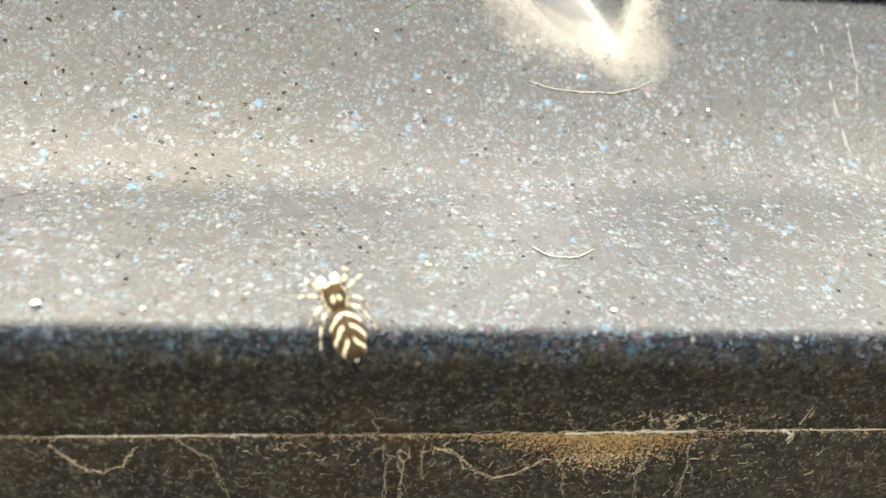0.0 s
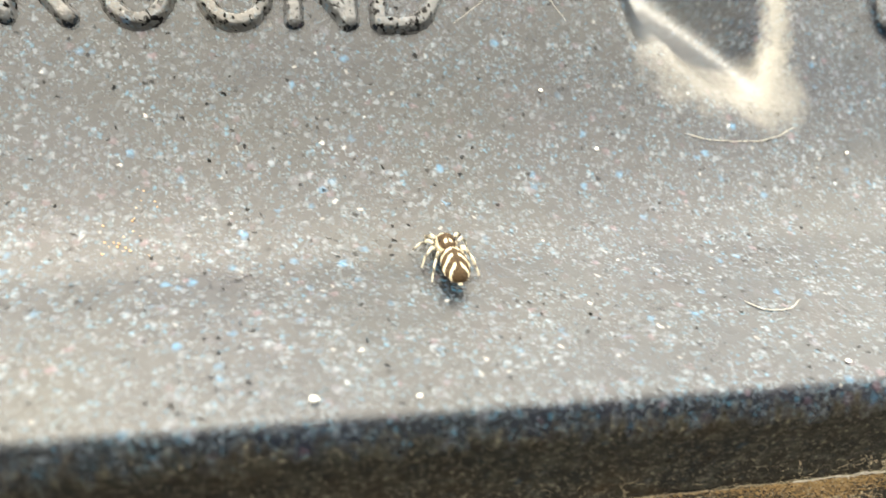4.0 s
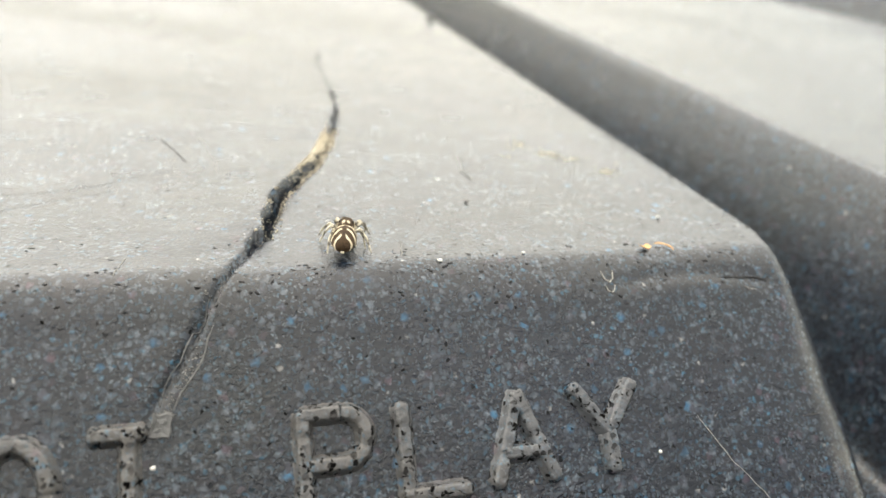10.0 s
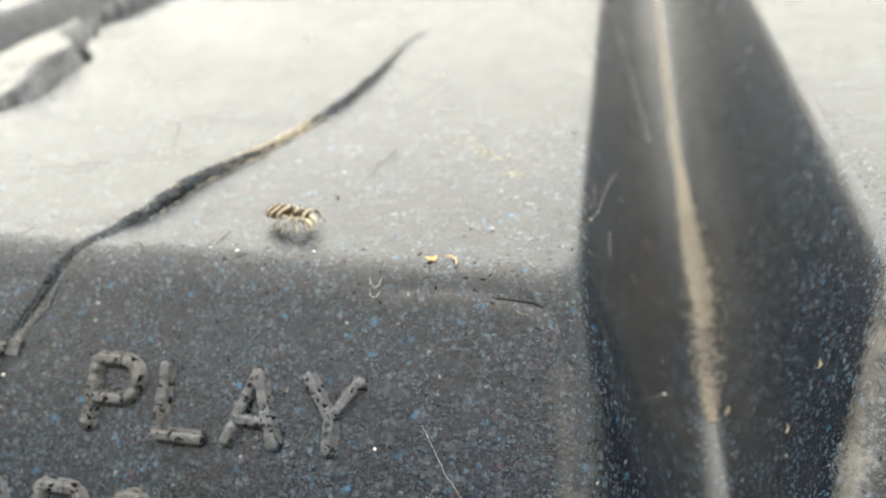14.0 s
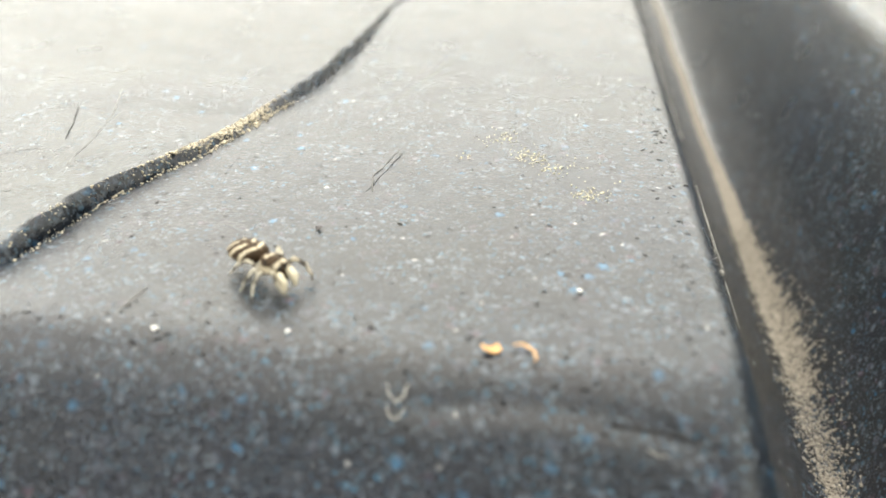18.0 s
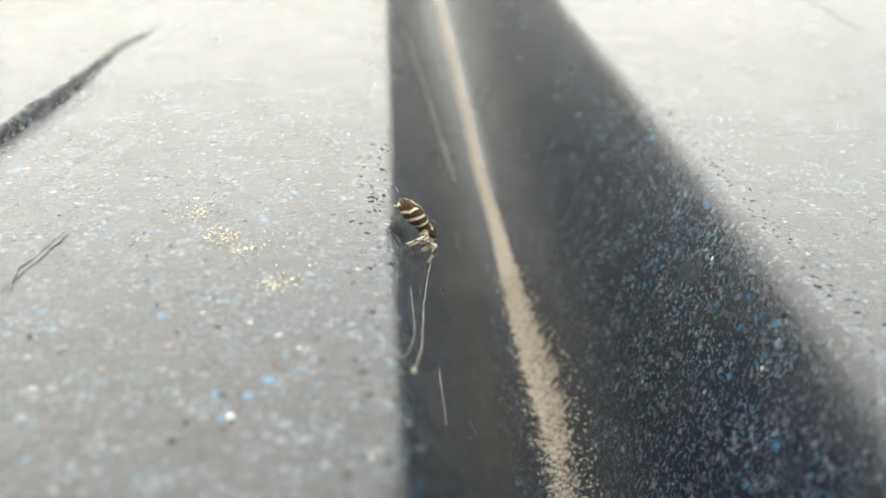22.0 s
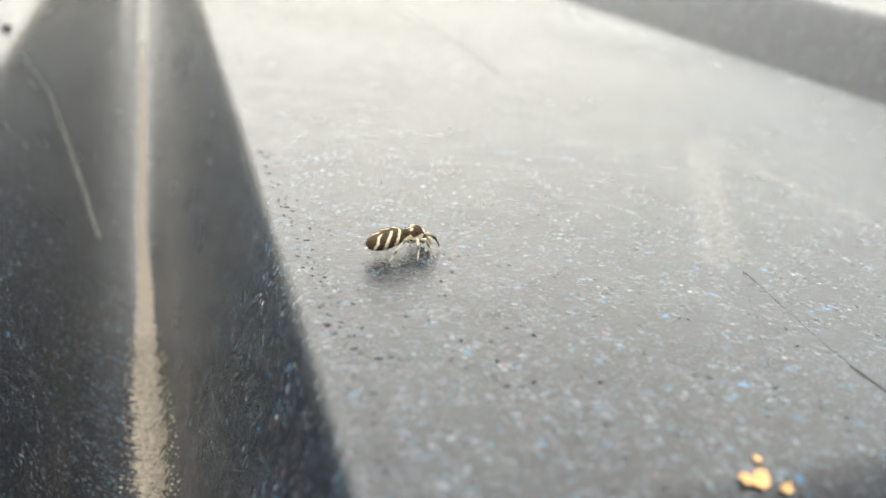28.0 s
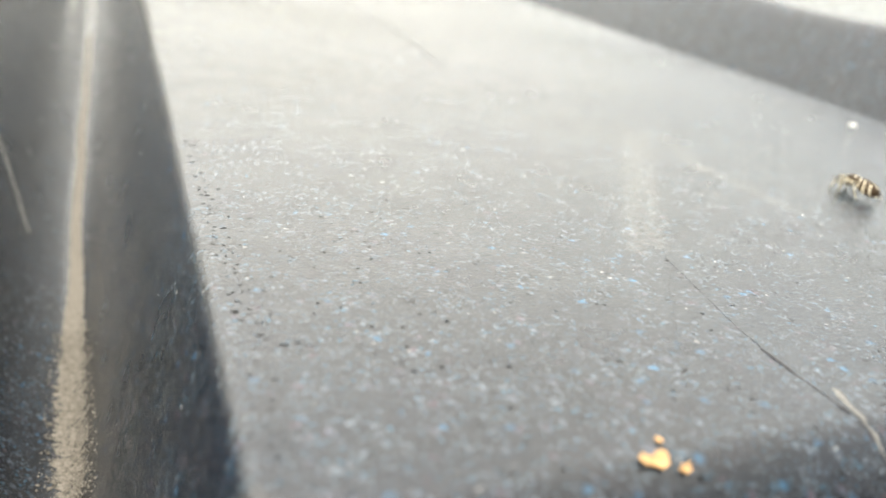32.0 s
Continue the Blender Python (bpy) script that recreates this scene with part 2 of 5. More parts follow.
def plastic(name, base=(0.0032, 0.0060, 0.0092), fleck=1.0, rough=0.185, dirt=0.0, pits=1.1, pit_scale=1800, pit_size=0.36, tone=1.0, chips=False, film=0.012, sheen_patches=(), rubs_and_highlights=(), grime_and_shade=None):
    """Recycled black polyethylene: pale, blue and brown grains, pin holes, scuff marks, a film of dust; highlights and
    rim shade painted in.
    """
    m, n, l, b = material(name)
    vec = place(n, l)
    shake = n.new("ShaderNodeTexNoise")
    shake.inputs["Scale"].default_value, shake.inputs["Detail"].default_value = 1900, 3
    l.new(vec, shake.inputs["Vector"])
    push = n.new("ShaderNodeVectorMath")
    push.operation = "MULTIPLY_ADD"
    push.inputs[1].default_value = (0.0008,) * 3
    l.new(shake.outputs["Color"], push.inputs[0])
    l.new(vec, push.inputs[2])
    rag = push.outputs["Vector"]
    cloud = tex_noise(n, l, vec, 45, 4)
    col = mix(n, l, ramp(n, l, cloud, 0.35, 0.7), tuple(c * (1 + tone * f) for c, f in zip(base, (-0.3, -0.1, 0.5))), tuple(c * (1 + tone * f) for c, f in zip(base, (0.5, 0.15, -0.1))))
    col = mix(n, l, ramp(n, l, tex_noise(n, l, vec, 190, 4, 0.65), 0.5, 0.72, 0, 0.4), col, (0.007, 0.014, 0.021))
    col = mix(n, l, ramp(n, l, tex_noise(n, l, vec, 150, 4, 0.65), 0.52, 0.75, 0, 0.45), col, (0.018, 0.013, 0.018))
    col = mix(n, l, ramp(n, l, tex_noise(n, l, vec, 1500, 4, 0.65), 0.46, 0.70, 0, 0.29 * fleck), col, (0.020, 0.027, 0.034))
    clump = ramp(n, l, tex_noise(n, l, vec, 240, 3, 0.6), 0.36, 0.64, 0.42, 1.32)
    for scale, share, size, much, tint in (
        (1950, 0.30, 0.62, 0.32, (0.090, 0.130, 0.180)), (2900, 0.22, 0.58, 0.46, (0.125, 0.182, 0.218)), (1380, 0.19, 0.58, 0.48, (0.158, 0.195, 0.236)), (760, 0.06, 0.56, 0.30, (0.14, 0.145, 0.19)),
        (920, 0.034, 0.48, 0.85, (0.03, 0.15, 0.28)), (2100, 0.13, 0.56, 0.62, (0.032, 0.125, 0.20)), (2400, 0.13, 0.58, 0.48, (0.06, 0.125, 0.17)), (3600, 0.16, 0.6, 0.28, (0.24, 0.275, 0.31)), (1070, 0.06, 0.58, 0.40, (0.125, 0.075, 0.10)), (1330, 0.020, 0.34, 0.9, (0.55, 0.55, 0.53))):
        col = mix(n, l, calc(n, l, "MULTIPLY", flecks(n, l, rag, scale, share, 0.42, size + 0.04), calc(n, l, "MULTIPLY", clump, much * fleck)), col, tint)
    hole = flecks(n, l, rag, pit_scale, 0.05 * pits, 0.06, pit_size)
    if chips:
        chip = calc(n, l, "MULTIPLY", ramp(n, l, tex_noise(n, l, vec, 1450, 2.5, 0.6), 0.59, 0.61), ramp(n, l, tex_noise(n, l, vec, 420, 2), 0.42, 0.48))
        hole = calc(n, l, "MAXIMUM", hole, chip)
    col = mix(n, l, hole, col, (0.004, 0.004, 0.004))
    dust = ramp(n, l, tex_noise(n, l, vec, 22, 5, 0.65), 0.42, 0.72, 0.0, film)
    col = mix(n, l, dust, col, (0.38, 0.38, 0.38))
    # Sheen at the groove's mouth, painted into the colour as ragged pale patches.
    for centre, radii in sheen_patches:
        near = n.new("ShaderNodeVectorMath")
        near.operation = "SUBTRACT"
        near.inputs[1].default_value = [c / 1000 for c in centre]
        l.new(vec, near.inputs[0])
        far = n.new("ShaderNodeVectorMath")
        far.operation = "DIVIDE"
        far.inputs[1].default_value = [c / 1000 for c in radii]
        l.new(near.outputs["Vector"], far.inputs[0])
        size = n.new("ShaderNodeVectorMath")
        size.operation = "LENGTH"
        l.new(far.outputs["Vector"], size.inputs[0])
        sheen_span = calc(n, l, "ADD", size.outputs["Value"], ramp(n, l, tex_noise(n, l, vec, 420, 5, 0.7), 0.3, 0.7, -0.25, 0.25))
        col = mix(n, l, ramp(n, l, sheen_span, 1.15, 0.5, 0, 0.6), col, (0.20, 0.19, 0.175))
    # Pale lines: scuffs, and the rib corners' edge highlight painted into the colour.
    if rubs_and_highlights:
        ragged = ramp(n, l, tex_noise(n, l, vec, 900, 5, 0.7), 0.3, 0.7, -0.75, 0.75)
    for start, end, radius, much in rubs_and_highlights:
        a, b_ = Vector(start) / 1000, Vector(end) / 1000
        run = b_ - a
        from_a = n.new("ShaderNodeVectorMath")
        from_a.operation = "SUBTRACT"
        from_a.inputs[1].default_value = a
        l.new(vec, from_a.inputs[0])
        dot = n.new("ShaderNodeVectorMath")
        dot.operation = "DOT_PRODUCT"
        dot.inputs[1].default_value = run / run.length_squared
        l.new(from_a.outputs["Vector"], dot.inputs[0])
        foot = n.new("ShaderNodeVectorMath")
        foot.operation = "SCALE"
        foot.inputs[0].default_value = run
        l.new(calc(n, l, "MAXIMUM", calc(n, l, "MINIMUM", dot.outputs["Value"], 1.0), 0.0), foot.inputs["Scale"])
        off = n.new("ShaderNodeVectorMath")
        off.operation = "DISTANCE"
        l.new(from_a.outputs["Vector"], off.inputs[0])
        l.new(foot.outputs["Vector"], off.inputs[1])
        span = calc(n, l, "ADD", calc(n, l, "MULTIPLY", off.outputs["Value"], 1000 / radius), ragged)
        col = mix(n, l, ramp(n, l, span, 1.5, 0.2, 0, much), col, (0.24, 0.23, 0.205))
    if dirt:
        soil = ramp(n, l, tex_noise(n, l, vec, 60, 6, 0.7), 0.45, 0.75, 0, dirt)
        col = mix(n, l, soil, col, (0.020, 0.013, 0.007))
    if grime_and_shade is not None:
        # brown-olive grime below a ragged line at this height, darkened to paint the rim's shade
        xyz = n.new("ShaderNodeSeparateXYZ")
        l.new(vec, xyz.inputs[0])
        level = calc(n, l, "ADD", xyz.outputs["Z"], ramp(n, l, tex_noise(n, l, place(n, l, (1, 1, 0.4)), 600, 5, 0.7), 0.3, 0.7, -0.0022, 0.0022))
        cover = ramp(n, l, level, (grime_and_shade + 0.9) / 1000, (grime_and_shade - 1.1) / 1000)
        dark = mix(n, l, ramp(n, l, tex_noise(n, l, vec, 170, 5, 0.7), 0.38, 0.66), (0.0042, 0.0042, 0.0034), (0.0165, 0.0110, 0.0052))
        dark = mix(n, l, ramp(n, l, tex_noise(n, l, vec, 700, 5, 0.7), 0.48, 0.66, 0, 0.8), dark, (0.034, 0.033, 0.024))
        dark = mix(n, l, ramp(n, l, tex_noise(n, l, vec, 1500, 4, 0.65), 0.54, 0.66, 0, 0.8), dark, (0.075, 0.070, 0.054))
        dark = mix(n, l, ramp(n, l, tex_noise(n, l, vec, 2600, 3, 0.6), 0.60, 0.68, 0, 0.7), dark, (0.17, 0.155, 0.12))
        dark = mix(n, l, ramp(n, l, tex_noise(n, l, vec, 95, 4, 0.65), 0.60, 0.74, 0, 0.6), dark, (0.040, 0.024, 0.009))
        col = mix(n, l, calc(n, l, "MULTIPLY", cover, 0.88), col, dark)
    l.new(col, b.inputs["Base Color"])
    grain = tex_noise(n, l, vec, 2600, 3, 0.6)
    wear = tex_noise(n, l, vec, 130, 5, 0.7)
    gloss = ramp(n, l, wear, 0.3, 0.75, rough - 0.08, rough + 0.14)
    if grime_and_shade is not None:
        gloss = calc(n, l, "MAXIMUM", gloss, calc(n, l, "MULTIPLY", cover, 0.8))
    l.new(gloss, b.inputs["Roughness"])
    rub = tex_noise(n, l, place(n, l, (1, 14, 14)), 260, 4, 0.7)
    nor = bump(n, l, grain, 0.38, 0.00022)
    nor = bump(n, l, tex_noise(n, l, vec, 5600, 2, 0.6), 0.22, 0.00012, nor)
    nor = bump(n, l, rub, 0.06, 0.0002, nor)
    nor = bump(n, l, tex_noise(n, l, vec, 420, 3), 0.6 if chips else 0.25, 0.0005 if chips else 0.00035, nor)
    nor = bump(n, l, hole, 0.9, -0.0003, nor)
    l.new(nor, b.inputs["Normal"])
    b.inputs["IOR"].default_value = 1.53
    shine = ramp(n, l, hole, 0, 1, 0.5, 0.0)
    if grime_and_shade is not None:
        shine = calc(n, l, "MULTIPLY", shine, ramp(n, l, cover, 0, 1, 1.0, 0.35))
    l.new(shine, b.inputs["Specular IOR Level"])
    return m


def plain(name, color, rough=0.7, spread=0.25, scale=1500, bumps=0.3, metal=0.0):
    m, n, l, b = material(name)
    vec = place(n, l)
    f = tex_noise(n, l, vec, scale, 4, 0.6)
    col = mix(n, l, ramp(n, l, f, 0.3, 0.7), tuple(c * (1 - spread) for c in color), tuple(min(1, c * (1 + spread)) for c in color))
    l.new(col, b.inputs["Base Color"])
    b.inputs["Roughness"].default_value, b.inputs["Metallic"].default_value = rough, metal
    l.new(bump(n, l, f, bumps, 0.3 / scale), b.inputs["Normal"])
    return m


def on_plan(x, y):
    return (x, y, TOP + float(lid_height(x, y, False)))


# The groove's rounded corners, whose edge highlights are painted pale in LID.
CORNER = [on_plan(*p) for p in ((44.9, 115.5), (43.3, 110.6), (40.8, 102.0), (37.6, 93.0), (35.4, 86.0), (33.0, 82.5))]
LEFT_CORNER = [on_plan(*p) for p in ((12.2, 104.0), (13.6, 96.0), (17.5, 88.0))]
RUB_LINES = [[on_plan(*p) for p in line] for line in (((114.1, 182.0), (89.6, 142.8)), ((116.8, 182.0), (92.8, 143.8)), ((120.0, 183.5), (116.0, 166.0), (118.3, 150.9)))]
LID = plastic("speckled black plastic", rubs_and_highlights=[(a, b, 1.6, much) for a, b, much in zip(CORNER, CORNER[1:], (0.2, 0.34, 0.42, 0.42, 0.3))] + [(a, b, 1.3, 0.16) for line in RUB_LINES for a, b in zip(line, line[1:])] + [(a, b, 1.3, 0.14) for a, b in zip(LEFT_CORNER, LEFT_CORNER[1:])], sheen_patches=(((26.0, 86.5, TOP - 34.0), (9.0, 5.5, 8.0)), ((33.5, 83.5, TOP - 35.0), (5.0, 4.5, 6.0))))
LETTER = plastic("worn raised plastic", base=(0.088, 0.088, 0.084), fleck=0.8, rough=0.22, pits=5.0, pit_scale=1350, pit_size=0.44, tone=0.25, chips=True, film=0.01)
# Grimy rim: its colour is also darkened for the shade on the upright face.
RIM_DIRT_SHADE = plastic("dirty rim plastic, shade painted in", grime_and_shade=TOP - 48.1)
BODY = plastic("black bin plastic", dirt=0.5)
PAVING = plain("dark paving", (0.07, 0.066, 0.06), 0.9, 0.25, 40, 0.4)
SOIL = plain("dry brown soil", (0.21, 0.135, 0.06), 0.95, 0.5, 2500, 0.6)
PALE_DUST = plain("pale dust", (0.32, 0.275, 0.20), 0.95, 0.3, 3000, 0.6)
GROOVE_DUST_SHEEN = plain("fine tan groove dust and painted sheen", (0.27, 0.243, 0.205), 0.9, 0.5, 2200, 0.7)
CREAM_DIRT = plain("pale cream dirt", (0.46, 0.41, 0.315), 0.95, 0.45, 2500, 0.6)
BLOCK_WALL = plain("dark light-blocking wall", (0.05, 0.049, 0.047), 0.9, 0.3, 12, 0.4)
PALE_REFLECTOR = plain("pale cream reflector", (0.62, 0.57, 0.48), 0.9, 0.12, 14, 0.4)
SMEAR = plain("pale dried smear", (0.70, 0.65, 0.47), 0.85, 0.2, 3000, 0.5)
MARK = plain("faint pale rub", (0.13, 0.13, 0.125), 0.7, 0.3, 2500, 0.4)
SILK = plain("dusty silk", (0.38, 0.37, 0.34), 0.8, 0.3, 4000, 0.3)
WEB = plain("dusty web", (0.30, 0.25, 0.18), 0.9, 0.4, 2500, 0.4)
LEAF = plain("dry orange flake", (0.62, 0.36, 0.16), 0.7, 0.3, 1500, 0.4)
CHIP = plain("white grit", (0.80, 0.79, 0.76), 0.6, 0.15, 2000, 0.3)
GOUGE = plain("dark gouged plastic", (0.03, 0.03, 0.032), 0.6, 0.3, 2500, 0.5)
TORN = plain("whitened torn plastic", (0.11, 0.112, 0.112), 0.55, 0.5, 1300, 0.8)
NICK = plain("dark nicked plastic", (0.008, 0.008, 0.009), 0.9, 0.3, 2500, 0.3)
SCUFF = plain("pale scuffed plastic", (0.19, 0.187, 0.175), 0.8, 0.25, 2500, 0.4)
SEED = plain("dark seed husk", (0.05, 0.045, 0.045), 0.6, 0.3, 3000, 0.3)


# ---- mesh helpers ----
def mesh_of(name, bm, mat, smooth=True):
    me = bpy.data.meshes.new(name)
    bm.normal_update()
    bm.to_mesh(me)
    bm.free()
    me.materials.append(mat)
    if smooth:
        me.polygons.foreach_set("use_smooth", [True] * len(me.polygons))
    return me


def part(name, bm, mat, parent=None, label="", smooth=True):
    ob = new(name, mesh_of(name, bm, mat, smooth))
    ob.parent = parent
    return tagged(ob, label)


def tube(bm, pts, radii, sides=8, flat=1.0, up=None, section=None):
    """A tapered tube along points, with rounded ends; flat squeezes it along up."""
    pts = [Vector(p) for p in pts]
    if isinstance(radii, (int, float)):
        radii = [radii] * len(pts)
    first, last = (pts[0] - pts[1]).normalized(), (pts[-1] - pts[-2]).normalized()
    pts = [pts[0] + first * radii[0] * 0.8, pts[0] + first * radii[0] * 0.45] + pts + [pts[-1] + last * radii[-1] * 0.45, pts[-1] + last * radii[-1] * 0.8]
    radii = [radii[0] * 0.25, radii[0] * 0.8] + list(radii) + [radii[-1] * 0.8, radii[-1] * 0.25]
    rings, side = [], None
    for i, p in enumerate(pts):
        d = (pts[min(i + 1, len(pts) - 1)] - pts[max(i - 1, 0)]).normalized()
        if up is not None:
            v = (up - d * up.dot(d)).normalized()
            s = d.cross(v)
        else:
            s = d.orthogonal().normalized() if side is None else (side - d * side.dot(d)).normalized()
            v = d.cross(s)
        side = s
        outline = section or [(math.cos(2 * math.pi * k / sides), flat * math.sin(2 * math.pi * k / sides)) for k in range(sides)]
        sides = len(outline)
        rings.append([bm.verts.new(p + radii[i] * (a * s + c * v)) for a, c in outline])
    for r, q in zip(rings, rings[1:]):
        for k in range(sides):
            bm.faces.new((r[k], r[(k + 1) % sides], q[(k + 1) % sides], q[k]))
    bm.faces.new(rings[0][::-1])
    bm.faces.new(rings[-1])
    return bm


def blob(bm, centre, radii, rough=0.0, rings=7, sides=10, seed=0, turn=None):
    """An uneven, closed ball of three radii."""
    rng = random.Random(seed)
    grid = []
    for i in range(rings + 1):
        th = math.pi * i / rings
        row = []
        for k in range(sides if 0 < i < rings else 1):
            ph = 2 * math.pi * k / sides
            f = 1 + rng.uniform(-rough, rough)
            v = Vector((radii[0] * math.sin(th) * math.cos(ph) * f, radii[1] * math.sin(th) * math.sin(ph) * f, radii[2] * math.cos(th) * f))
            if turn:
                v = turn @ v
            row.append(bm.verts.new(Vector(centre) + v))
        grid.append(row)
    for a, b in zip(grid, grid[1:]):
        for k in range(sides):
            k2 = (k + 1) % sides
            if len(a) == 1:
                bm.faces.new((a[0], b[k], b[k2]))
            elif len(b) == 1:
                bm.faces.new((a[k], b[0], a[k2]))
            else:
                bm.faces.new((a[k], b[k], b[k2], a[k2]))
    return bm


# ---- the lid ----
def steps(*runs):
    out = []
    for lo, hi, st in runs:
        out += list(np.arange(lo, hi - 1e-6, st))
    return np.array(out + [runs[-1][1]])


XS = steps((-480, -170, 3.0), (-170, -105, 1.5), (-105, -60, 1.0), (-60, -48, 0.3), (-48, -26, 0.22), (-26, -14, 0.4), (-14, 6, 0.8), (6, 50, 0.45), (50, 130, 1.2), (130, 175, 2.0), (175, 225, 1.0), (225, 330, 3.0), (330, 560, 2.0))
YS = steps((48.2, 56, 0.25), (56, 70, 0.7), (70, 128, 0.45), (128, 170, 0.5), (170, 240, 0.8), (240, 340, 2.0), (340, 720, 5.0))
RIM = [(48.05, -48.8), (48.05, -49.6), (48.4, -51.0), (48.9, -54.0), (49.0, -56.2), (49.0, -57.6), (49.15, -57.8), (49.45, -57.95), (49.45, -58.25), (49.1, -58.4), (49.0, -59.0), (48.9, -66.0), (48.8, -80.0), (49.5, -88.0), (52.0, -88.5), (53.0, -80.0)]


def build_lid():
    lid = tagged(new("bin_lid"), "ribbed speckled black plastic bin lid, cracked, with raised lettering", "bin lid")
    gx, gy = np.meshgrid(XS, YS)
    gy = gy + skew(gx) * np.clip((72 - gy) / 22, 0, 1)
    z = lid_height(gx, gy)
    rows = [np.stack([gx[0], y + skew(gx[0]), np.full_like(gx[0], zz)], 1) for y, zz in RIM[::-1]]
    co = np.concatenate([np.concatenate(rows), np.stack([gx, gy, z], -1).reshape(-1, 3)])
    co[:, 2] += TOP
    nx, ny = len(XS), len(YS) + len(RIM)
    idx = np.arange(nx * ny).reshape(ny, nx)
    faces = np.stack([idx[:-1, :-1], idx[:-1, 1:], idx[1:, 1:], idx[1:, :-1]], -1).reshape(-1, 4)
    me = bpy.data.meshes.new("shell")
    me.from_pydata((co / 1000).tolist(), [], faces.tolist())
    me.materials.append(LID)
    me.materials.append(RIM_DIRT_SHADE)
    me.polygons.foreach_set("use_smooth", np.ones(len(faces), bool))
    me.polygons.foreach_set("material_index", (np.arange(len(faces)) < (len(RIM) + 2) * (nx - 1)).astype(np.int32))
    shell = new("shell", me)
    shell.parent = lid
    return lid


lid = build_lid()

# ---- raised letters on the sloping front ----
SLOPE = Vector((0, 1, 1.18)).normalized()
OUT = Vector((0, -1.18, 1)).normalized()


def arc(cx, cy, rx, ry, a, b, n=9):
    return [(cx + rx * math.cos(radians(a + (b - a) * i / n)), cy + ry * math.sin(radians(a + (b - a) * i / n))) for i in range(n + 1)]


GLYPHS = {
    "A": [[(0, 0), (0.5, 1)], [(0.5, 1), (1, 0)], [(0.2, 0.33), (0.8, 0.33)]],
    "R": [[(0, 0), (0, 1)], [(0, 1), (0.3, 1), (0.6, 1)] + arc(0.62, 0.73, 0.36, 0.27, 90, -90) + [(0, 0.46)], [(0.5, 0.46), (1, 0)]],
    "P": [[(0, 0), (0, 1)], [(0, 1), (0.6, 1)] + arc(0.62, 0.72, 0.38, 0.28, 90, -90) + [(0, 0.44)]],
    "O": [arc(0.5, 0.5, 0.5, 0.5, 0, 360, 22)],
    "U": [[(0, 1), (0, 0.45)] + arc(0.5, 0.42, 0.5, 0.42, 180, 360, 12) + [(1, 1)]],
    "N": [[(0, 0), (0, 1)], [(0, 1), (1, 0)], [(1, 0), (1, 1)]],
    "D": [[(0, 0), (0, 1)], [(0, 1), (0.45, 1)] + arc(0.45, 0.5, 0.55, 0.5, 90, -90, 12) + [(0, 0)]],
    "L": [[(0, 1), (0, 0)], [(0, 0), (1, 0)]],
    "Y": [[(0, 1), (0.5, 0.45)], [(0.5, 0.45), (1, 1)], [(0.5, 0.45), (0.5, 0)]],
    "T": [[(0, 1), (0.68, 1)], [(0.5, 1), (0.5, 0)]],
}
# letter, left and right edge; the foot of each row
ROW_1 = [("D", -103.9, -97.2), ("O", -95.4, -88.3), ("N", -77.9, -70.8), ("O", -69.2, -62.3), ("T", -60.4, -53.3), ("P", -43.1, -36.0), ("L", -34.0, -27.1), ("A", -25.5, -18.4), ("Y", -16.7, -9.0)]
ROW_2 = [("O", -107.9, -101.0), ("N", -99.4, -92.6), ("O", -82.2, -75.0), ("R", -73.8, -66.9), ("A", -56.2, -49.2), ("R", -47.6, -40.6), ("O", -38.8, -31.7), ("U", -29.7, -22.5), ("N", -21.1, -14.1), ("D", -12.4, -5.0)]


# a stroke's section: sloped flanks, rounded shoulders, a slightly hollow top
STROKE = [(-1.6, -0.3), (-1.42, 0.06), (-1.24, 0.22), (-0.92, 1.12), (-0.72, 1.46), (-0.48, 1.58), (0.0, 1.46), (0.48, 1.58), (0.72, 1.46), (0.92, 1.12), (1.24, 0.22), (1.42, 0.06), (1.6, -0.3)]


def letter(parent, char, x0, x1, y0):
    half, tall = 0.70, 9.4
    bm = bmesh.new()
    rng = random.Random(int(x0 * 10))
    foot = Vector((0, y0, float(lid_height(-15.0, y0, False)) + TOP))
    for turn, stroke in enumerate(GLYPHS[char]):
        dense = []
        for (ax, ay), (bx, by) in zip(stroke, stroke[1:]):
            n = max(2, int(math.hypot((bx - ax) * (x1 - x0), (by - ay) * tall) / 0.42))
            dense += [(ax + (bx - ax) * i / n, ay + (by - ay) * i / n) for i in range(n)]
        dense.append(stroke[-1])
        pts = [(foot + Vector((x0 + half + u * (x1 - x0 - 2 * half) + rng.uniform(-0.025, 0.025), 0, 0)) + SLOPE * (half + v * (tall - 2 * half)) + OUT * (0.02 * turn + rng.uniform(-0.02, 0.02))) / 1000 for u, v in dense]
        tube(bm, pts, [half / 1000 * (rng.uniform(0.84, 0.91) if rng.random() < 0.12 else rng.uniform(0.97, 1.04)) for _ in pts], 8, 1.0, OUT, STROKE)
    ob = part("letter", bm, LETTER, parent, "raised worn letter " + char)
    ob.data.materials.append(LID)
    # Darker lid plastic on the flanks paints the shade around each stroke.
    for f in ob.data.polygons:
        f.material_index = int(f.normal.dot(OUT) < 0.3)
    return ob


for row, foot in ((ROW_1, 96.9), (ROW_2, 87.2)):
    for char, x0, x1 in row:
        letter(lid, char, x0, x1, foot)


